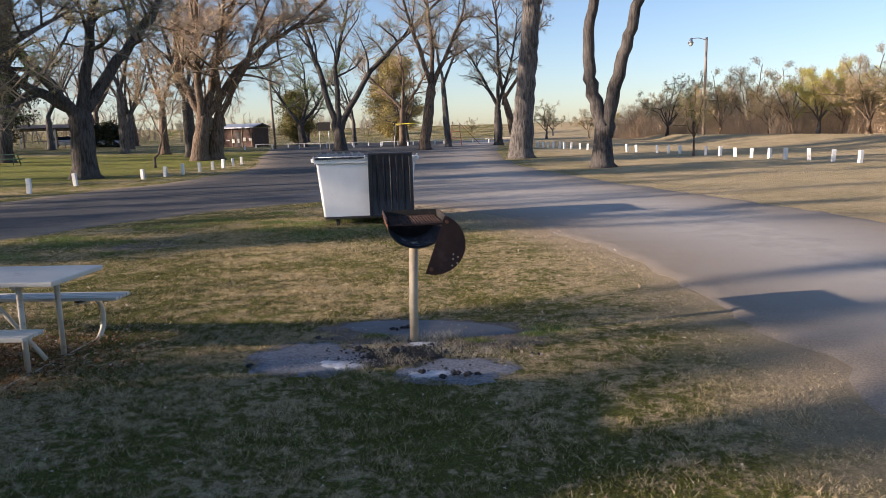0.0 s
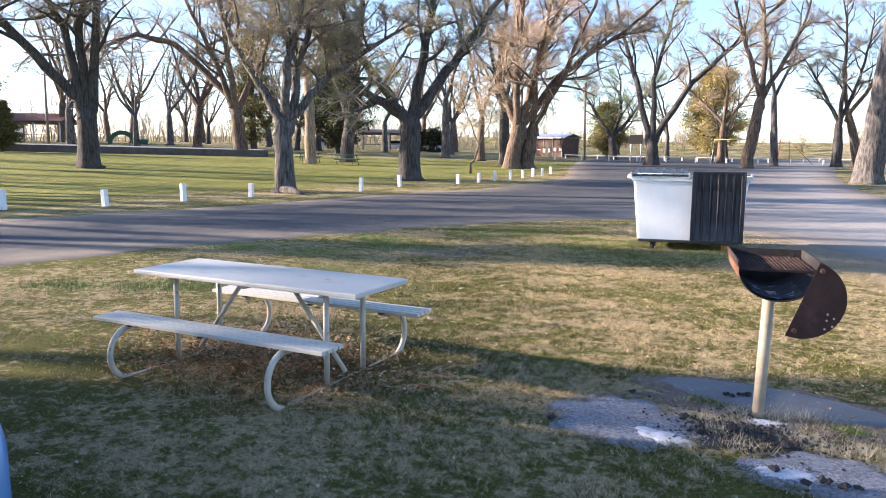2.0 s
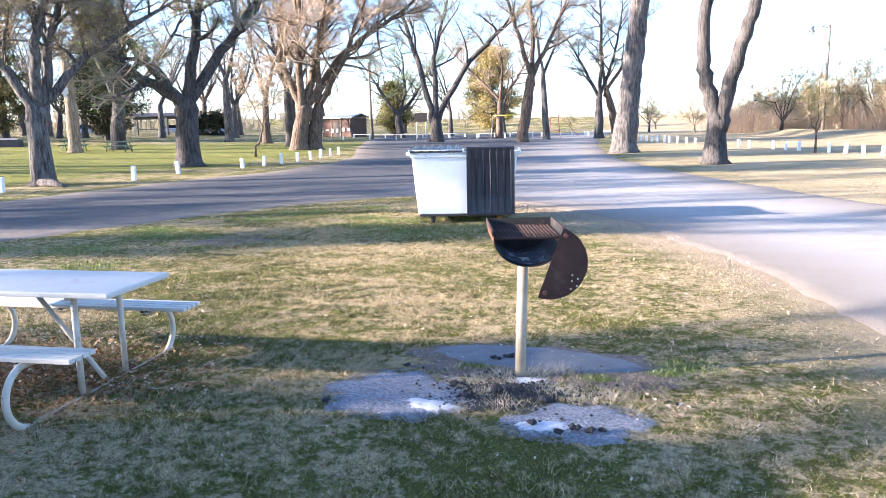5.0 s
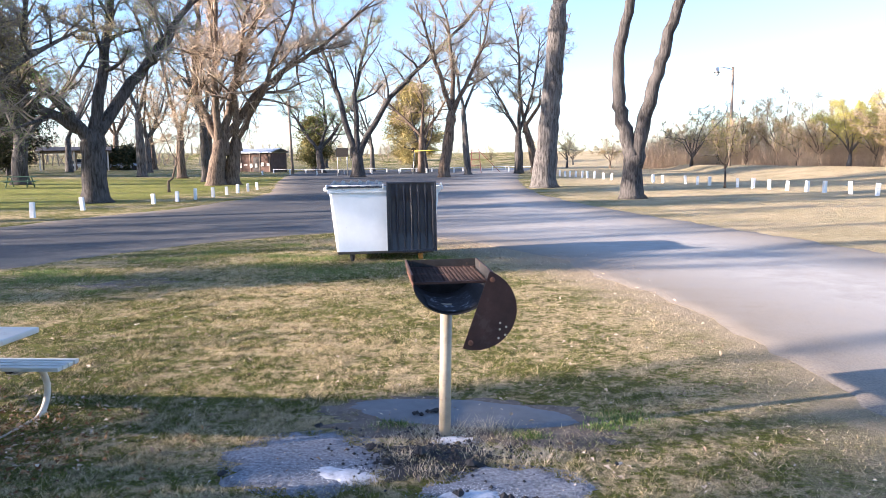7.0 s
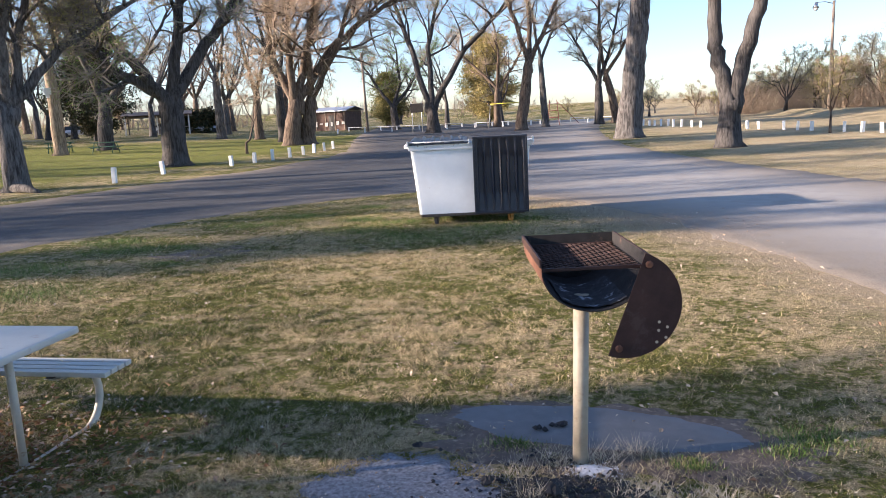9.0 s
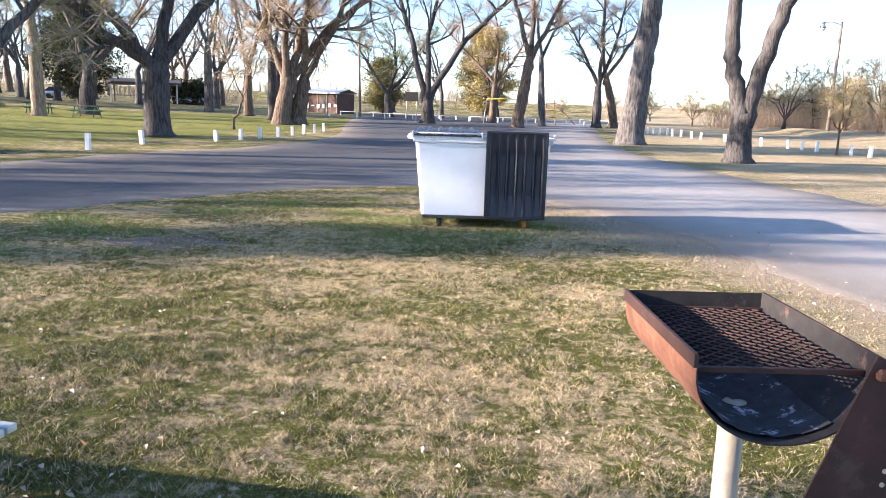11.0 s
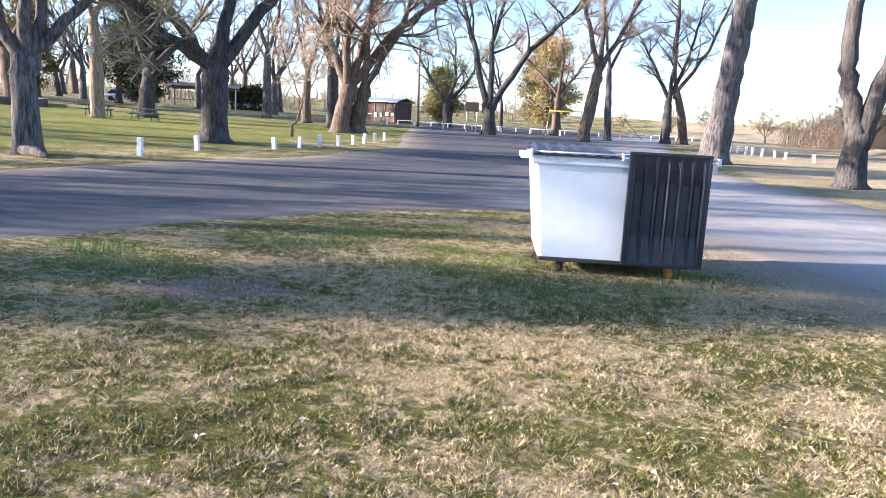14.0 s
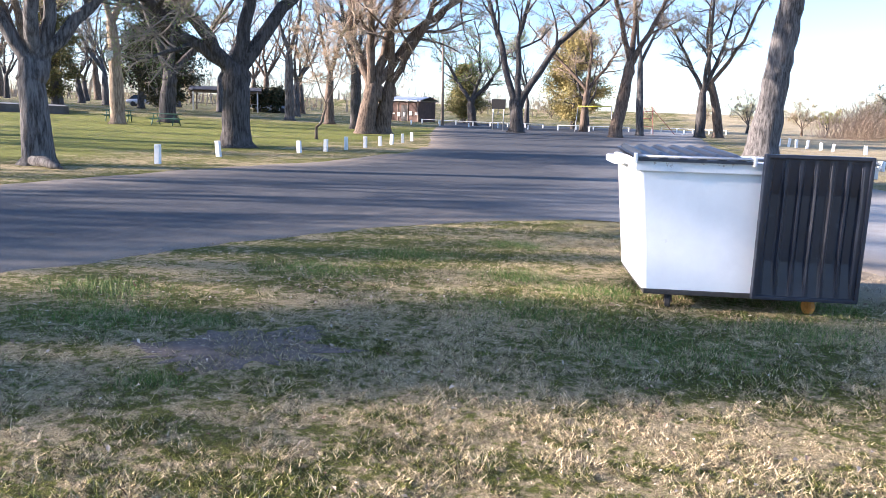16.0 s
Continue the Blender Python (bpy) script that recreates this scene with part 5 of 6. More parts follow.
    part("grille", g, VAN_TRIM, t, "dark radiator grille")


build_van()


# ---- fire spot: concrete, gravel beds, ash, charcoal ----
def blob(name, cx, cy, a, b, turn, z, mat, label, seed, rag=0.16, kind="structure", dome=0.0):
    g = Geo()
    n, rings = 120, 6
    rows = []
    for j in range(rings + 1):
        f = j / rings
        row = []
        for i in range(n + 1):
            u = 2 * math.pi * (i % n) / n
            k = 1 + rag * noise.noise((math.cos(u) * 1.7 + seed, math.sin(u) * 1.7, 0.3)) + rag * 0.7 * noise.noise((math.cos(u) * 5, math.sin(u) * 5 + seed, 0.9)) + rag * 0.4 * noise.noise((math.cos(u) * 14, math.sin(u) * 14 + seed, 2.9))
            x, y = a * f * k * math.cos(u), b * f * k * math.sin(u)
            c, s = math.cos(radians(turn)), math.sin(radians(turn))
            wx, wy = cx + x * c - y * s, cy + x * s + y * c
            row.append((wx, wy, z + dome * (1 - f * f) - 0.02 * (f > 0.95)))
        rows.append(row)
    g.grid(rows)
    return tagged(part(name, g, mat, smooth=True), label, name.replace("_", " "), kind=kind)


blob("bare_soil_patch", 0.10, 5.62, 1.18, 0.58, -8, 0.005, SOIL, "brown litter and soil round the concrete pad", 21.0, 0.3)
blob("concrete_pad", 0.08, 5.76, 0.84, 0.29, -9, 0.020, CONCRETE, "thin grey concrete pad sunk in the grass", 2.0, 0.10)
blob("gravel_bed", -0.80, 4.86, 0.50, 0.46, -20, 0.016, GRAVEL, "grey crushed gravel bed dusted with ash", 5.0, 0.4)
blob("gravel_bed", 0.40, 4.50, 0.44, 0.29, 15, 0.016, GRAVEL, "grey crushed gravel bed beside the grill post", 8.0, 0.4)
blob("ash_heap", -0.54, 4.66, 0.20, 0.10, -15, 0.017, ASH, "spilled white ash on the gravel", 3.3, 0.3, "stuff", 0.008)
blob("ash_heap", 0.22, 4.41, 0.19, 0.09, 5, 0.017, ASH, "spilled white ash on the gravel", 6.3, 0.3, "stuff", 0.010)
blob("ash_heap", 0.06, 5.22, 0.10, 0.06, 0, 0.016, ASH, "pale ash round the foot of the grill post", 9.3, 0.35, "stuff", 0.010)
blob("bare_soil_patch", -5.35, 11.45, 0.8, 0.5, 20, 0.003, SOIL, "patch of bare brown soil in the dry grass", 15.0, 0.5)
blob("burnt_soil", -0.02, 4.93, 0.38, 0.30, 0, 0.017, CHAR, "blackened soil below the grill", 12.0, 0.4)


def pebble_mesh(g, c, s, rng):
    o = len(g.v)
    pts = [(1, 0, 0), (-0.8, 0.1, 0), (0, 1, 0.1), (0.1, -0.9, 0), (0, 0, 0.8), (0, 0.1, -0.6)]
    a = rng.uniform(0, 6.3)
    for x, y, z in pts:
        x, y, z = x * rng.uniform(0.7, 1.2), y * rng.uniform(0.7, 1.2), z * rng.uniform(0.7, 1.2)
        g.v.append((c[0] + s * (x * math.cos(a) - y * math.sin(a)), c[1] + s * (x * math.sin(a) + y * math.cos(a)), c[2] + s * z))
    for f in ((0, 2, 4), (2, 1, 4), (1, 3, 4), (3, 0, 4), (2, 0, 5), (1, 2, 5), (3, 1, 5), (0, 3, 5)):
        g.f.append(tuple(o + i for i in f))


def scatter_pebbles():
    rng = random.Random(21)
    g = Geo()
    for cx, cy, a, b, turn, n in ((-0.80, 4.86, 0.54, 0.49, -20, 5200), (0.40, 4.50, 0.48, 0.32, 15, 3400)):
        for _ in range(n):
            u, f = rng.uniform(0, 6.283), math.sqrt(rng.random())
            x, y = a * f * math.cos(u), b * f * math.sin(u)
            c, s = math.cos(radians(turn)), math.sin(radians(turn))
            pebble_mesh(g, (cx + x * c - y * s, cy + x * s + y * c, 0.015), rng.uniform(0.003, 0.0065), rng)
    tagged(part("gravel", g, GRAVEL), "loose grey gravel chips", "gravel", kind="stuff")
    g = Geo()
    for cx, cy, sx, sy in ((-0.55, 4.68, 0.15, 0.09), (0.22, 4.41, 0.13, 0.07), (0.06, 5.20, 0.06, 0.04)):
        for _ in range(1100):
            pebble_mesh(g, (rng.gauss(cx, sx), rng.gauss(cy, sy), 0.019), rng.uniform(0.0015, 0.0045), rng)
    tagged(part("ash_flakes", g, ASH), "flakes of white ash strewn over the gravel", "ash", kind="stuff")
    g = Geo()
    for _ in range(420):
        x, y = rng.gauss(0.0, 0.30), rng.gauss(4.95, 0.17)
        pebble_mesh(g, (x, y, 0.022), rng.uniform(0.005, 0.018), rng)
    tagged(part("cinders", g, CHAR), "black cinders scattered under the grill", "cinders", kind="stuff")
    for x, y, s in ((-0.23, 5.66, 0.030), (-0.19, 5.65, 0.026), (-0.14, 5.71, 0.028), (-0.09, 5.73, 0.034), (-0.44, 5.02, 0.04), (-0.12, 4.95, 0.05), (0.40, 4.36, 0.045), (0.48, 4.33, 0.04),
                    (0.14, 4.40, 0.04), (-0.3, 4.78, 0.035), (0.56, 4.36, 0.03), (-1.22, 4.60, 0.032), (0.2, 4.8, 0.04), (-0.86, 5.40, 0.03), (0.30, 4.30, 0.035)):
        h = Geo()
        for k in range(5):
            pebble_mesh(h, (rng.uniform(-0.5, 0.5) * s, rng.uniform(-0.5, 0.5) * s, 0.5 * s), s * rng.uniform(0.5, 0.9), rng)
        ob = part("charcoal_lump", h, CHAR)
        ob.matrix_world = pose(x, y, 0.018)
        tagged(ob, "crumbling black charcoal lump on the ground", "charcoal", "charcoal by the grill")


scatter_pebbles()


# ---- grass, tufts and fallen leaves on the island ----
def on_bed(x, y):
    a = ((x - 0.08) / 0.86) ** 2 + ((y - 5.76 + 0.14 * (x - 0.08)) / 0.30) ** 2 < 1
    b = ((x + 0.80) / 0.47) ** 2 + ((y - 4.86) / 0.42) ** 2 < 1
    c = ((x - 0.40) / 0.41) ** 2 + ((y - 4.50) / 0.26) ** 2 < 1
    return a | b | c


def blades(name, x, y, h, w, lean, mat, label, rng, kind="stuff"):
    """Single-triangle blades from arrays."""
    n = len(x)
    a = rng.uniform(0, 2 * np.pi, n)
    b = rng.uniform(0, 2 * np.pi, n)
    k = lean * rng.uniform(0.3, 1.3, n)
    v = np.zeros((n, 3, 3))
    base = np.stack([x, y, np.full(n, -0.004)], 1)
    side = np.stack([np.cos(a), np.sin(a), np.zeros(n)], 1) * (w / 2)[:, None]
    v[:, 0], v[:, 1] = base - side, base + side
    v[:, 2] = base + np.stack([np.cos(b) * h * k, np.sin(b) * h * k, h], 1)
    me = bpy.data.meshes.new(name)
    me.vertices.add(n * 3)
    me.vertices.foreach_set("co", v.ravel())
    me.loops.add(n * 3)
    me.loops.foreach_set("vertex_index", np.arange(n * 3))
    me.polygons.add(n)
    me.polygons.foreach_set("loop_start", np.arange(n) * 3)
    me.materials.append(mat)
    me.update(calc_edges=True)
    me.validate()
    return tagged(new(name, me), label, "grass", kind=kind)


def build_grass():
    rng = np.random.default_rng(3)
    n = 3300000
    x, y = rng.uniform(-9.5, 3.4, n), rng.uniform(0.8, 19.0, n)
    line = np.interp(y, [0, 2.5, 4.3, 6, 7.2, 19], [0.3, -0.1, -1.2, -2.0, -2.7, -3.0])
    d = np.abs(x - line)
    keep = rng.random(n) < np.clip(1.25 - d / 3.6, 0.08, 1) * np.clip(1.9 - y / 8.5, 0.18, 1)
    near = np.array([R_NEAR(v) for v in y]) + 0.05
    west = np.array([L_NEAR(v) for v in y]) - 0.05
    keep &= (x < near) & (x > west) & ~on_bed(x, y)
    ring = ((x - 0.10) / 1.2) ** 2 + ((y - 5.62 + 0.14 * (x - 0.1)) / 0.6) ** 2 < 1
    ring |= ((x + 5.35) / 0.65) ** 2 + ((y - 11.45) / 0.45) ** 2 < 1
    keep &= ~ring | (rng.random(n) < 0.75)
    edge = np.minimum(near - x, x - west)
    keep &= rng.random(n) < np.clip(0.25 + edge / 0.8, 0, 1)
    x, y = x[keep], y[keep]
    m = len(x)
    clump = np.sin(x * 7.3 + 1.7 * np.sin(y * 5.1)) * np.sin(y * 8.9 + 1.3 * np.sin(x * 4.3)) + 0.6 * np.sin(x * 19 + y * 13) * np.sin(y * 23 - x * 9)
    thick = rng.random(m) < np.clip(0.80 + 0.55 * clump, 0.30, 1)
    x, y, clump = x[thick], y[thick], clump[thick]
    m = len(x)
    tall = np.clip(0.85 + 0.45 * clump, 0.35, 1.7)
    away = np.clip((np.hypot(x + 1, y - 3) - 2.5) / 9.0, 0, 1)
    blades("grass", x, y, tall * rng.uniform(0.010, 0.042, m), rng.uniform(0.0022, 0.0050, m) * (1 + 1.1 * away), 1.6, BLADE, "short dry grass mixed with green blades", rng)
    # greener, taller tufts
    spots = [(-5.86, 14.13, 0.55), (-7.4, 6.8, 0.55), (-6.7, 7.2, 0.5), (-8.4, 6.4, 0.5), (-7.3, 10.4, 0.6), (-5.49, 10.72, 0.22), (-4.25, 16.5, 0.35), (-3.85, 14.6, 0.4), (-6.84, 11.9, 0.6), (-5.36, 15.3, 0.5), (-2.98, 14.2, 0.4), (-5.98, 12.0, 0.3), (-7.4, 12.6, 0.5),
             (-3.6, 13.3, 0.7), (-2.4, 12.5, 0.8), (-6.1, 9.0, 0.6), (-5.4, 7.4, 0.5), (-7.6, 8.2, 0.6), (1.05, 5.5, 0.12),
             (-0.35, 5.52, 0.12), (0.55, 5.33, 0.10), (1.2, 5.7, 0.2), (-2.2, 14.6, 0.5), (-1.0, 14.3, 0.4), (-8.8, 10.2, 0.5), (-1.3, 13.4, 0.6)]
    xs, ys, hs = [], [], []
    for cx, cy, s in spots:
        k = int(2600 * s + 150)
        xs.append(rng.normal(cx, s * 0.62, k))
        ys.append(rng.normal(cy, s * 0.40, k))
        hs.append(rng.uniform(0.02, 0.06, k) * (1.1 if s > 0.3 else 0.8))
    xs, ys, hs = np.concatenate(xs), np.concatenate(ys), np.concatenate(hs)
    ok = ~on_bed(xs, ys)
    xs, ys, hs = xs[ok], ys[ok], hs[ok]
    blades("green_tufts", xs, ys, hs, rng.uniform(0.004, 0.009, len(xs)), 0.6, TUFT, "taller bright green grass tufts", rng)
    # bleached stalks by the post foot
    k = 1500
    hub = rng.integers(0, 9, k)
    hx = np.array([-0.20, 0.28, 0.12, -0.32, 0.42, -0.05, 0.30, 0.62, -0.12])[hub]
    hy = np.array([4.92, 5.02, 5.36, 5.16, 4.94, 4.72, 5.44, 4.98, 5.30])[hub]
    blades("dry_stalks", rng.normal(hx, 0.07), rng.normal(hy, 0.05), rng.uniform(0.02, 0.10, k), rng.uniform(0.002, 0.005, k), 1.1, STRAW, "bleached dead grass stalks round the grill post", rng)
    r = random.Random(12)
    g = Geo()
    for i in range(9200):
        if i < 6300:
            px, py = r.uniform(-8, 2.5), 2.0 + 13 * r.random() ** 1.2
        elif i < 6900:
            px, py = r.gauss(-5.2, 0.8), r.gauss(13.2, 0.7)
        else:
            px, py = r.gauss(-3.8, 0.8), r.gauss(5.0, 0.6)
        s = 0.006 + (0.02 if py > 4.6 else 0.009) * r.random() ** 2.2
        c = Vector((px, py, r.uniform(0.012, 0.035)))
        a = Vector((r.uniform(-1, 1), r.uniform(-1, 1), r.uniform(-0.35, 0.35))).normalized()
        b = a.cross(Vector((r.uniform(-0.4, 0.4), r.uniform(-0.4, 0.4), 1))).normalized()
        o = len(g.v)
        lift = s * r.uniform(0.1, 0.6)
        for p in (c - a * s, c - b * s * 0.55 + Vector((0, 0, lift)), c + a * s, c + b * s * 0.55 + Vector((0, 0, lift))):
            g.v.append(tuple(p))
        g.f += [(o, o + 1, o + 2), (o, o + 2, o + 3)]
    brown = Geo()
    for i in range(3600):
        px, py = r.gauss(-3.75, 0.75), r.gauss(4.85, 0.45)
        c = Vector((px, py, r.uniform(0.008, 0.035)))
        d = Vector((r.uniform(-1, 1), r.uniform(-1, 1), r.uniform(-0.4, 0.5))).normalized()
        brown.sliver(c, c + d * r.uniform(0.02, 0.055), r.uniform(0.006, 0.014), r)
    tagged(part("fallen_leaves", brown, LITTER_BROWN), "orange-brown dead leaves gathered under the picnic table", "leaves", kind="stuff")
    tagged(part("fallen_leaves", g, LITTER), "curled pale dead leaves scattered over the grass", "leaves", kind="stuff")


STRAW = m_plain("bleached_straw", (0.55, 0.47, 0.33), 0.9, vary=0.3, scale=30)
build_grass()


# ---- things round the park ----
def building(name, x, y, w, d, h, turn, wall_mat, roof_mat, label, category, pitch=0.35, over=0.35, boards=True):
    t = thing(name, pose(x, y, ground_z(x, y) - 0.05, 0, 0, turn), label, category)
    th = 0.12
    for nm, lo, hi in (("wall", (-w / 2, -d / 2, 0), (w / 2, -d / 2 + th, h)), ("wall", (-w / 2, d / 2 - th, 0), (w / 2, d / 2, h)),
                       ("wall", (-w / 2, -d / 2 + th, 0), (-w / 2 + th, d / 2 - th, h)), ("wall", (w / 2 - th, -d / 2 + th, 0), (w / 2, d / 2 - th, h))):
        block(nm, lo, hi, wall_mat, t, 0.02)
    g = Geo()
    top = h + pitch
    a, b = w / 2 + over, d / 2 + over
    for z in (0, 0.10):
        g.grid([[(-a, -b, h + z + 0.01), (a, -b, h + z + 0.01)], [(-a, 0, top + z), (a, 0, top + z)], [(-a, b, h + z + 0.01), (a, b, h + z + 0.01)]])
    part("roof", g, roof_mat, t)
    block("fascia", (-a, -b - 0.03, h - 0.04), (a, -b, h + 0.12), roof_mat, t, 0.01)
    return t


kiosk = building("park_building", -32.4, 99.7, 6.2, 4.0, 2.5, -14, WALL_BROWN, ROOF_TIN, "small brown board building with a pale tin roof", "building", 0.5)
for k in range(5):
    block("batten", (-2.9 + 1.45 * k - 0.06, -2.06, 0.0), (-2.9 + 1.45 * k + 0.06, -2.002, 2.45), POLE_WOOD, kiosk, 0.01)
block("door", (0.5, -2.05, 0.0), (1.4, -2.004, 2.0), STEEL_DARK, kiosk, 0.01)
for k in range(7):
    r_ = random.Random(k)
    cx = -2.6 + 0.85 * k
    block("sign_board", (cx, -2.08, 0.5 + r_.uniform(0, 0.4)), (cx + r_.uniform(0.3, 0.5), -2.064, 1.0 + r_.uniform(0, 0.3)), SIDING, kiosk, 0.01)


def pavilion(x, y, w, d, h, turn, label, roof=ROOF_RED, rise=1.2):
    t = thing("picnic_shelter", pose(x, y, ground_z(x, y), 0, 0, turn), label, "shelter", "open picnic shelters")
    for sx in (-1, 0, 1):
        for sy in (-1, 1):
            block("post", (sx * w / 2 - 0.09, sy * d / 2 - 0.09, -0.1), (sx * w / 2 + 0.09, sy * d / 2 + 0.09, h), SIDING if sy < 0 else POLE_WOOD, t, 0.01)
    g = Geo()
    a, b = w / 2 + 0.5, d / 2 + 0.5
    for z in (0.01, 0.12):
        g.grid([[(-a, -b, h + z), (a, -b, h + z)], [(-a, 0, h + rise + z), (a, 0, h + rise + z)], [(-a, b, h + z), (a, b, h + z)]])
    part("roof", g, roof, t)
    for s in (-1, 1):
        block("beam", (-a, s * d / 2 - 0.06, h - 0.22), (a, s * d / 2 + 0.06, h - 0.003), POLE_WOOD, t, 0.01)
    block("rail", (-w / 2, -d / 2 - 0.04, 0.85), (w / 2, -d / 2 + 0.04, 0.95), POLE_WOOD, t, 0.01)
    return t


pavilion(-101, 73, 7.0, 6.0, 2.7, 35, "open picnic shelter with a brown gabled roof")
pavilion(-56.5, 97, 8.0, 5.0, 2.5, 28, "low open picnic shelter with a dark roof", KERB_DARK, 0.5)


def utility_pole(x, y, h, lean, label, arm=False):
    t = thing("utility_pole", pose(x, y, ground_z(x, y), 0, lean, 0), label, "pole", "wooden poles")
    pipe("pole", [(0, 0, -0.2), (0, 0, h)], [0.17, 0.11], POLE_WOOD, t, 12)
    if arm:
        pipe("lamp_arm", [(0, 0, h - 0.25), (-0.8, -0.1, h - 0.05), (-1.5, -0.2, h - 0.1)], 0.035, GALV, t, 8)
        g = Geo()
        g.tube([Vector((-1.5, -0.2, h - 0.05)), Vector((-1.55, -0.2, h - 0.3)), Vector((-1.55, -0.2, h - 0.55))], [0.10, 0.16, 0.30], 14)
        hd = part("lamp_head", g, GALV, t, "grey lamp hood", smooth=True)
        g = Geo()
        g.tube([Vector((-1.55, -0.2, h - 0.56)), Vector((-1.55, -0.2, h - 0.66)), Vector((-1.55, -0.2, h - 0.82))], [0.22, 0.22, 0.08], 12)
        part("lamp_glass", g, LITE_GLASS, hd, "clouded glass globe", smooth=True)
    return t


utility_pole(-24.3, 87.5, 9.0, -1.5, "weathered wooden utility pole beside the road")
utility_pole(22.3, 75.9, 9.9, 0.5, "wooden pole with a hooded street lamp", True)
utility_pole(-82.5, 60.5, 8.5, 0, "weathered wooden utility pole among the park trees")
utility_pole(-77.5, 62.5, 8.5, 1, "weathered wooden utility pole among the park trees")

# low dark retaining wall along the lawn's far side
g = Geo()
rows = []
for i in range(61):
    u = i / 60
    x, y = -74 + 27.5 * u, 36.5 + 20.5 * u
    z = ground_z(x, y)
    rows.append([(x, y, z - 0.1), (x, y, z + 0.62), (x - 0.20, y + 0.27, z + 0.62), (x - 0.20, y + 0.27, z - 0.1)])
g.grid(rows)
tagged(part("retaining_wall", g, KERB_DARK), "low dark stone wall along the lawn", "wall", kind="structure")
# concrete court behind it
g = Geo()
g.grid([[(-74 + 27 * u - 1.0, 36.5 + 20 * u + 1.4, ground_z(-75 + 27 * u, 38 + 20 * u) + 0.5) for u in (0, 0.33, 0.66, 1)], [(-74 + 27 * u - 7, 36.5 + 20 * u + 9, ground_z(-81 + 27 * u, 45.5 + 20 * u) + 0.45) for u in (0, 0.33, 0.66, 1)]])
tagged(part("pavement", g, CONCRETE), "pale concrete court behind the low wall", "pavement", kind="structure")

def waste_bin(x, y, mat, label, r=0.34, h=1.0):
    t = thing("waste_bin", pose(x, y, ground_z(x, y) + 0.5), label, "bin", "bins by the low wall")
    g = Geo()
    g.tube([Vector((0, 0, z)) for z in (0, 0.02, 0.35 * h, 0.37 * h, 0.66 * h, 0.68 * h, h)], [r * 0.93, r * 0.96, r * 0.97, r, r, r * 0.98, r], 20)
    part("drum", g, mat, t, smooth=False)
    g = Geo()
    g.tube([Vector((0, 0, h)), Vector((0, 0, h + 0.05)), Vector((0, 0, h + 0.12))], [r * 1.06, r * 1.04, r * 0.5], 20)
    part("lid", g, mat, t)


waste_bin(-67.3, 39.6, RUBBER, "dark round waste drum behind the low wall", 0.5, 1.2)
waste_bin(-66.5, 40.7, SIDING, "white round waste drum behind the low wall", 0.55, 1.2)

# playground arch
t = thing("play_arch", pose(-88, 76, ground_z(-88, 76), 0, 0, 50), "dark green arched playground climber", "playground climber")
g = Geo()
rows = []
for r_, y_ in ((1.9, -0.5), (1.9, 0.5), (1.3, 0.5), (1.3, -0.5), (1.9, -0.5)):
    rows.append([tuple(p) for p in arc((0, y_, 0), r_, 0, 180, 18, "xz")])
g.grid(rows)
part("arch", g, GREEN_PLAY, t)
block("slide", (1.8, -0.35, 0.0), (3.4, 0.35, 0.7), GREEN_PLAY, t, 0.2)

# swing set with a yellow top bar
t = thing("swing_set", pose(-7.7, 83.0, ground_z(-7.7, 83), 0, 0, 5), "swing frame with a yellow top bar", "swing set")
pipe("top_bar", [(-1.6, 0, 2.5), (1.6, 0, 2.55)], 0.05, YELLOW, t, 10, "bright yellow bar")
for s in (-1, 1):
    for k in (-1, 1):
        pipe("leg", [(s * 1.6, 0, 2.5), (s * 1.8, k * 1.0, 0)], 0.03, GALV, t, 8)
t = thing("climbing_frame", pose(-2.6, 82, ground_z(-2.6, 82)), "thin red metal climbing frame", "climbing frame")
for s in (-0.6, 0.6):
    for k in (-0.5, 0.5):
        pipe("post", [(s, k, 0), (s * 0.6, k * 0.7, 2.6)], 0.024, RED_PAINT, t, 8)
for z in (0.8, 1.5, 2.2):
    pipe("rung", [(-0.5, -0.45 + 0.03 * z, z), (0.5, -0.45 + 0.03 * z, z)], 0.03, RED_PAINT, t, 8)
pipe("slide_rail", [(0.4, 0, 2.4), (2.6, 0.4, 0.1)], 0.03, RED_PAINT, t, 8)

# sign on two posts
t = thing("notice_sign", pose(-16.3, 78, ground_z(-16.3, 78), 0, 0, 8), "dark notice board on two steel posts", "sign")
for s in (-0.5, 0.5):
    pipe("post", [(s, 0, -0.1), (s, 0, 3.0)], 0.045, GALV, t, 8)
block("panel", (-0.65, -0.05, 2.0), (0.65, -0.046 + 0.03, 2.9), STEEL_DARK, t, 0.01, "dark panel seen from behind")

# low white rail fence before the dike
def rail_fence(x0, y0, x1, y1, n):
    t = thing("rail_fence", pose(x0, y0, ground_z(x0, y0)), "low white rail fence with short posts", "fence", "low white rails")
    dx, dy = (x1 - x0), (y1 - y0)
    pts = []
    for i in range(n + 1):
        u = i / n
        z = ground_z(x0 + dx * u, y0 + dy * u) - ground_z(x0, y0)
        block("post", (dx * u - 0.07, dy * u - 0.07, z - 0.1), (dx * u + 0.07, dy * u + 0.07, z + 0.5), POST_WHITE, t, 0.01)
        pts.append((dx * u, dy * u - 0.09, z + 0.46))
    pipe("rail", pts, 0.035, POST_WHITE, t, 8)


rail_fence(-28, 92, -14, 93, 7)
rail_fence(-12, 91, -4.5, 92, 4)
rail_fence(-1.0, 96, 5.5, 92, 4)


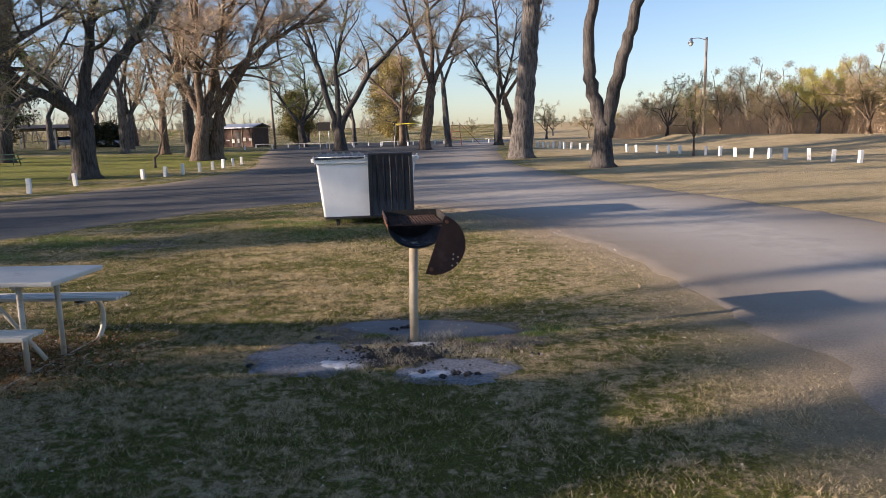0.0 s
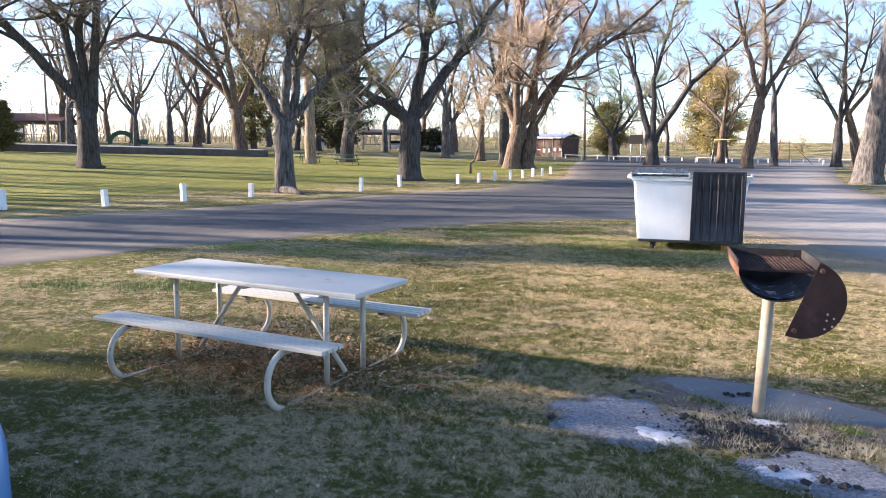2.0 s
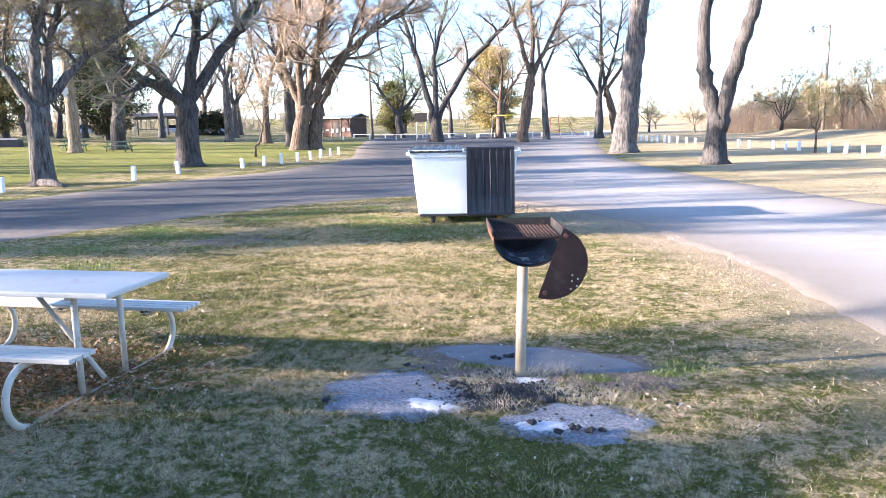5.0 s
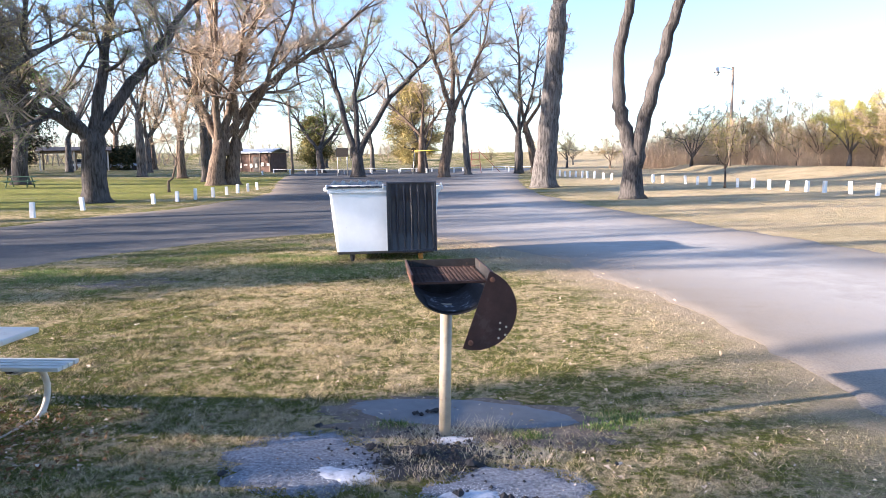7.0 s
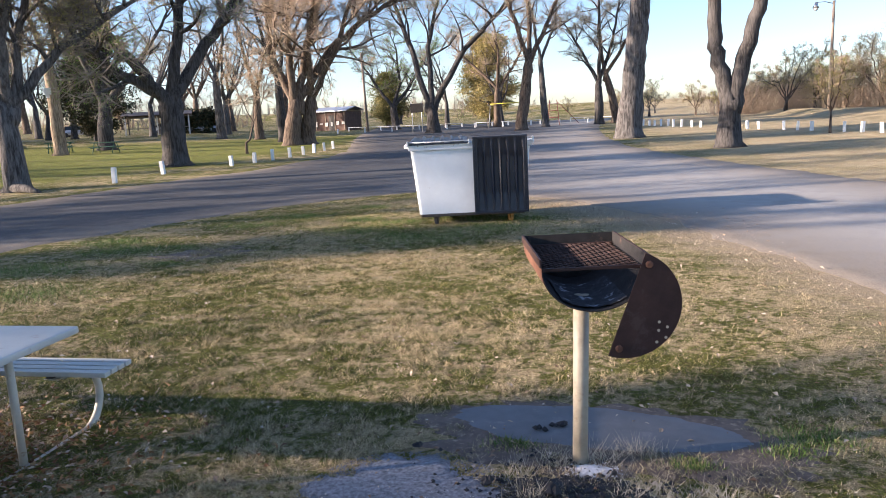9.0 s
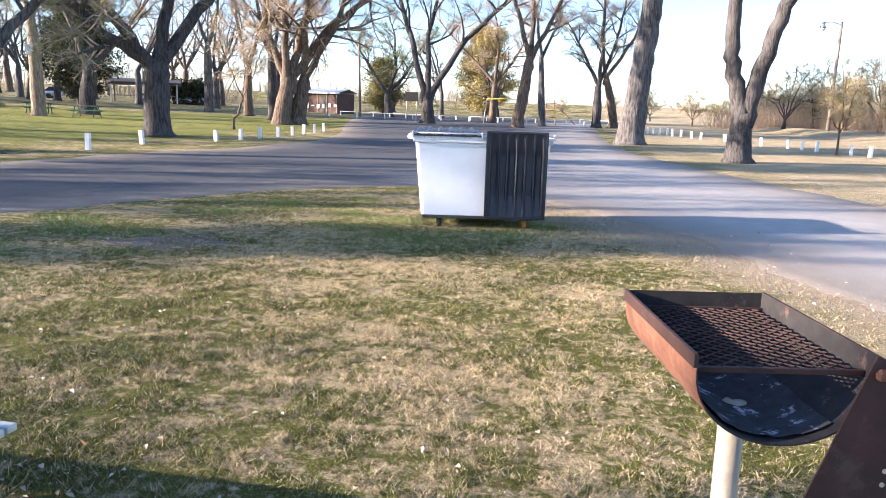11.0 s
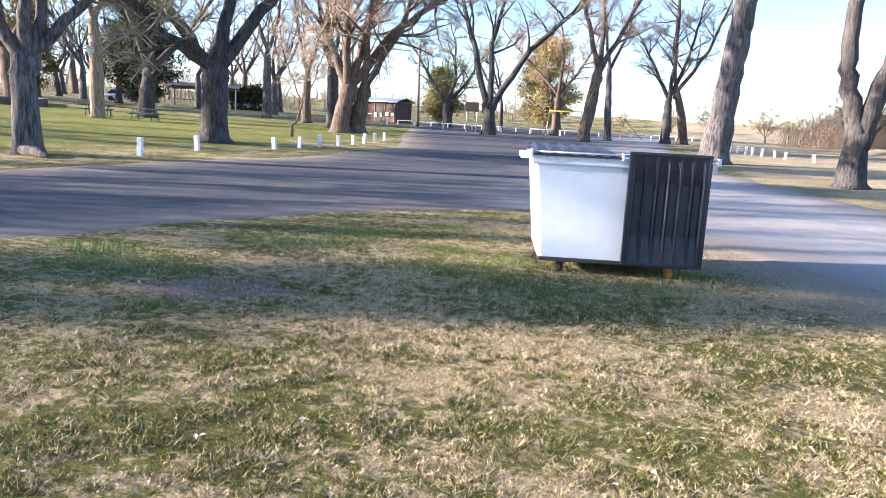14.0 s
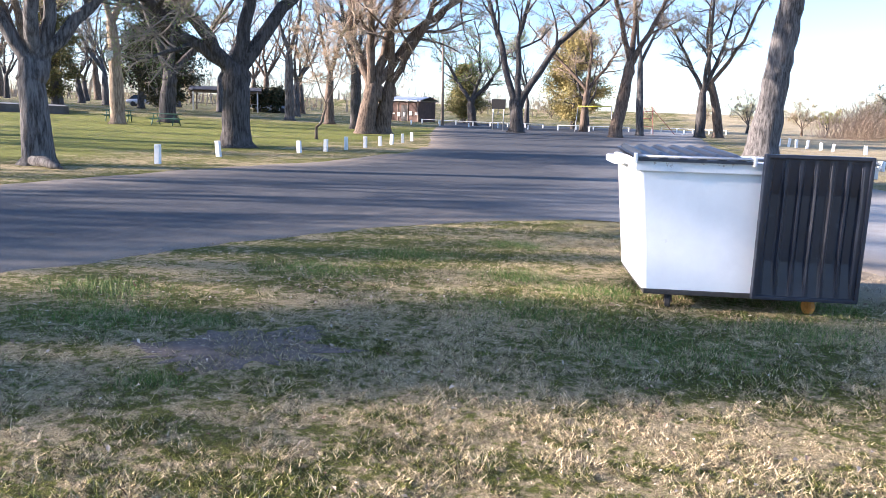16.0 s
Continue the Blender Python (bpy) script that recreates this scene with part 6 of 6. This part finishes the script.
def park_table(x, y, turn, mat, label):
    t = thing("picnic_table", pose(x, y, ground_z(x, y), 0, 0, turn), label, "picnic table", "far picnic tables")
    block("tabletop", (-0.95, -0.36, 0.72), (0.95, 0.36, 0.77), mat, t, 0.01)
    for s in (-1, 1):
        block("bench", (-0.95, s * 0.68 - 0.13, 0.42), (0.95, s * 0.68 + 0.13, 0.46), mat, t, 0.01)
    for k in (-0.7, 0.7):
        block("leg", (k - 0.04, -0.78, 0.36), (k + 0.04, 0.78, 0.418), mat, t, 0.005)
        for s in (-1, 1):
            pipe("strut", [(k, s * 0.62, 0), (k, s * 0.22, 0.72)], 0.035, mat, t, 8)


park_table(-37.6, 51.5, 25, GREEN_PLAY, "weathered green picnic table under the trees")
park_table(-33.2, 50.5, 10, GREEN_PLAY, "weathered green picnic table under the trees")
park_table(-54.0, 96.0, 28, POLE_WOOD, "brown picnic table under the shelter")


def far_car(x, y, turn, mat, label):
    t = thing("parked_car", pose(x, y, ground_z(x, y), 0, 0, turn), label, "car", "parked cars")
    g = Geo()
    st = [(-2.2, 0.55, 0.72), (-2.1, 0.35, 0.86), (-1.2, 0.3, 0.95), (0.0, 0.3, 0.98), (1.4, 0.3, 0.95), (2.0, 0.35, 0.86), (2.2, 0.5, 0.74)]
    g.grid([[(s, -0.82, zb), (s, -0.9, (zb + zt) / 2), (s, -0.8, zt), (s, 0, zt + 0.03), (s, 0.8, zt), (s, 0.9, (zb + zt) / 2), (s, 0.82, zb), (s, -0.82, zb)] for s, zb, zt in st])
    part("body", g, mat, t, smooth=True)
    g = Geo()
    g.grid([[(s, -w, 0.94), (s, -w * 0.85, z), (s, w * 0.85, z), (s, w, 0.94)] for s, z, w in ((-1.9, 0.96, 0.75), (-1.3, 1.45, 0.72), (0.3, 1.48, 0.72), (1.1, 0.96, 0.75))])
    part("cabin", g, VAN_GLASS, t, "dark glasshouse")
    for s in (-1.35, 1.35):
        for k in (-1, 1):
            part("wheel", wheel_geo(s, k), RUBBER, t)


def wheel_geo(s, k):
    g = Geo()
    g.tube([Vector((s, k * 0.70, 0.32)), Vector((s, k * 0.91, 0.32))], [0.32, 0.32], 18)
    return g


far_car(-58.5, 103, 28, CAR_WHITE, "white car parked beyond the shelter")
far_car(-52.0, 101, 30, CAR_SILVER, "silver car parked beyond the shelter")
far_car(-66.0, 93, 25, CAR_SILVER, "silver car parked beyond the trees")
building("far_house", -130, 84, 9, 7, 2.7, 30, SIDING, ROOF_RED, "pale house beyond the park", "house", 1.5)
building("far_house", -158, 92, 10, 8, 2.8, 20, SIDING, ROOF_TIN, "pale house beyond the park", "house", 1.5)
block_ = thing("bird_box", pose(-35.15, 47.75, ground_z(-35.3, 48.2) + 4.1, 0, 0, 36), "small white box fixed to the pale trunk", "box")
block("box", (-0.22, -0.16, 0.0), (0.22, 0.16, 0.42), SIDING, block_, 0.01)
block("box_foot", (-0.10, -0.10, -0.22), (0.10, 0.10, -0.002), SIDING, block_, 0.01)
t = thing("root_log", pose(-17.6, 23.0, ground_z(-17.6, 23.0), 0, 0, -25), "weathered bare surface root at the tree's foot", "log")
pipe("log", [(-0.6, 0, 0.12), (0.0, 0.05, 0.14), (0.5, 0, 0.10), (0.9, 0.1, 0.02)], [0.15, 0.14, 0.11, 0.04], BARK, t, 10)


def hedge(x, y, w, h, seed, label):
    rng = random.Random(seed)
    t = thing("hedge", pose(x, y, ground_z(x, y), 0, 0, 25), label, "hedge")
    g, s_ = Geo(), Geo()
    for k in range(24):
        p = Vector((rng.uniform(-w, w), rng.uniform(-0.8, 0.8), 0))
        q = wander(rng, p, Vector((0, 0, 1)), h * rng.uniform(0.6, 0.95), 3, 0.15, 0)
        s_.tube(q, [0.05, 0.04, 0.03, 0.01], 4, False)
        for _ in range(220):
            c, _d = along(q, rng.uniform(0.05, 1))
            c = c + Vector((rng.gauss(0, 0.35), rng.gauss(0, 0.35), rng.gauss(0, 0.25)))
            u = Vector((rng.uniform(-1, 1), rng.uniform(-1, 1), rng.uniform(-1, 1))).normalized()
            v = u.cross(Vector((rng.uniform(-1, 1), 1, rng.uniform(-1, 1)))).normalized()
            g.quad(c, u * 0.14, v * 0.09)
    part("stems", s_, BARK_DARK, t)["kind"] = "stuff"
    part("foliage", g, NEEDLE_DARK, t)["kind"] = "stuff"


hedge(-51.6, 101, 2.6, 3.6, 71, "dense dark green hedge beyond the lawn")
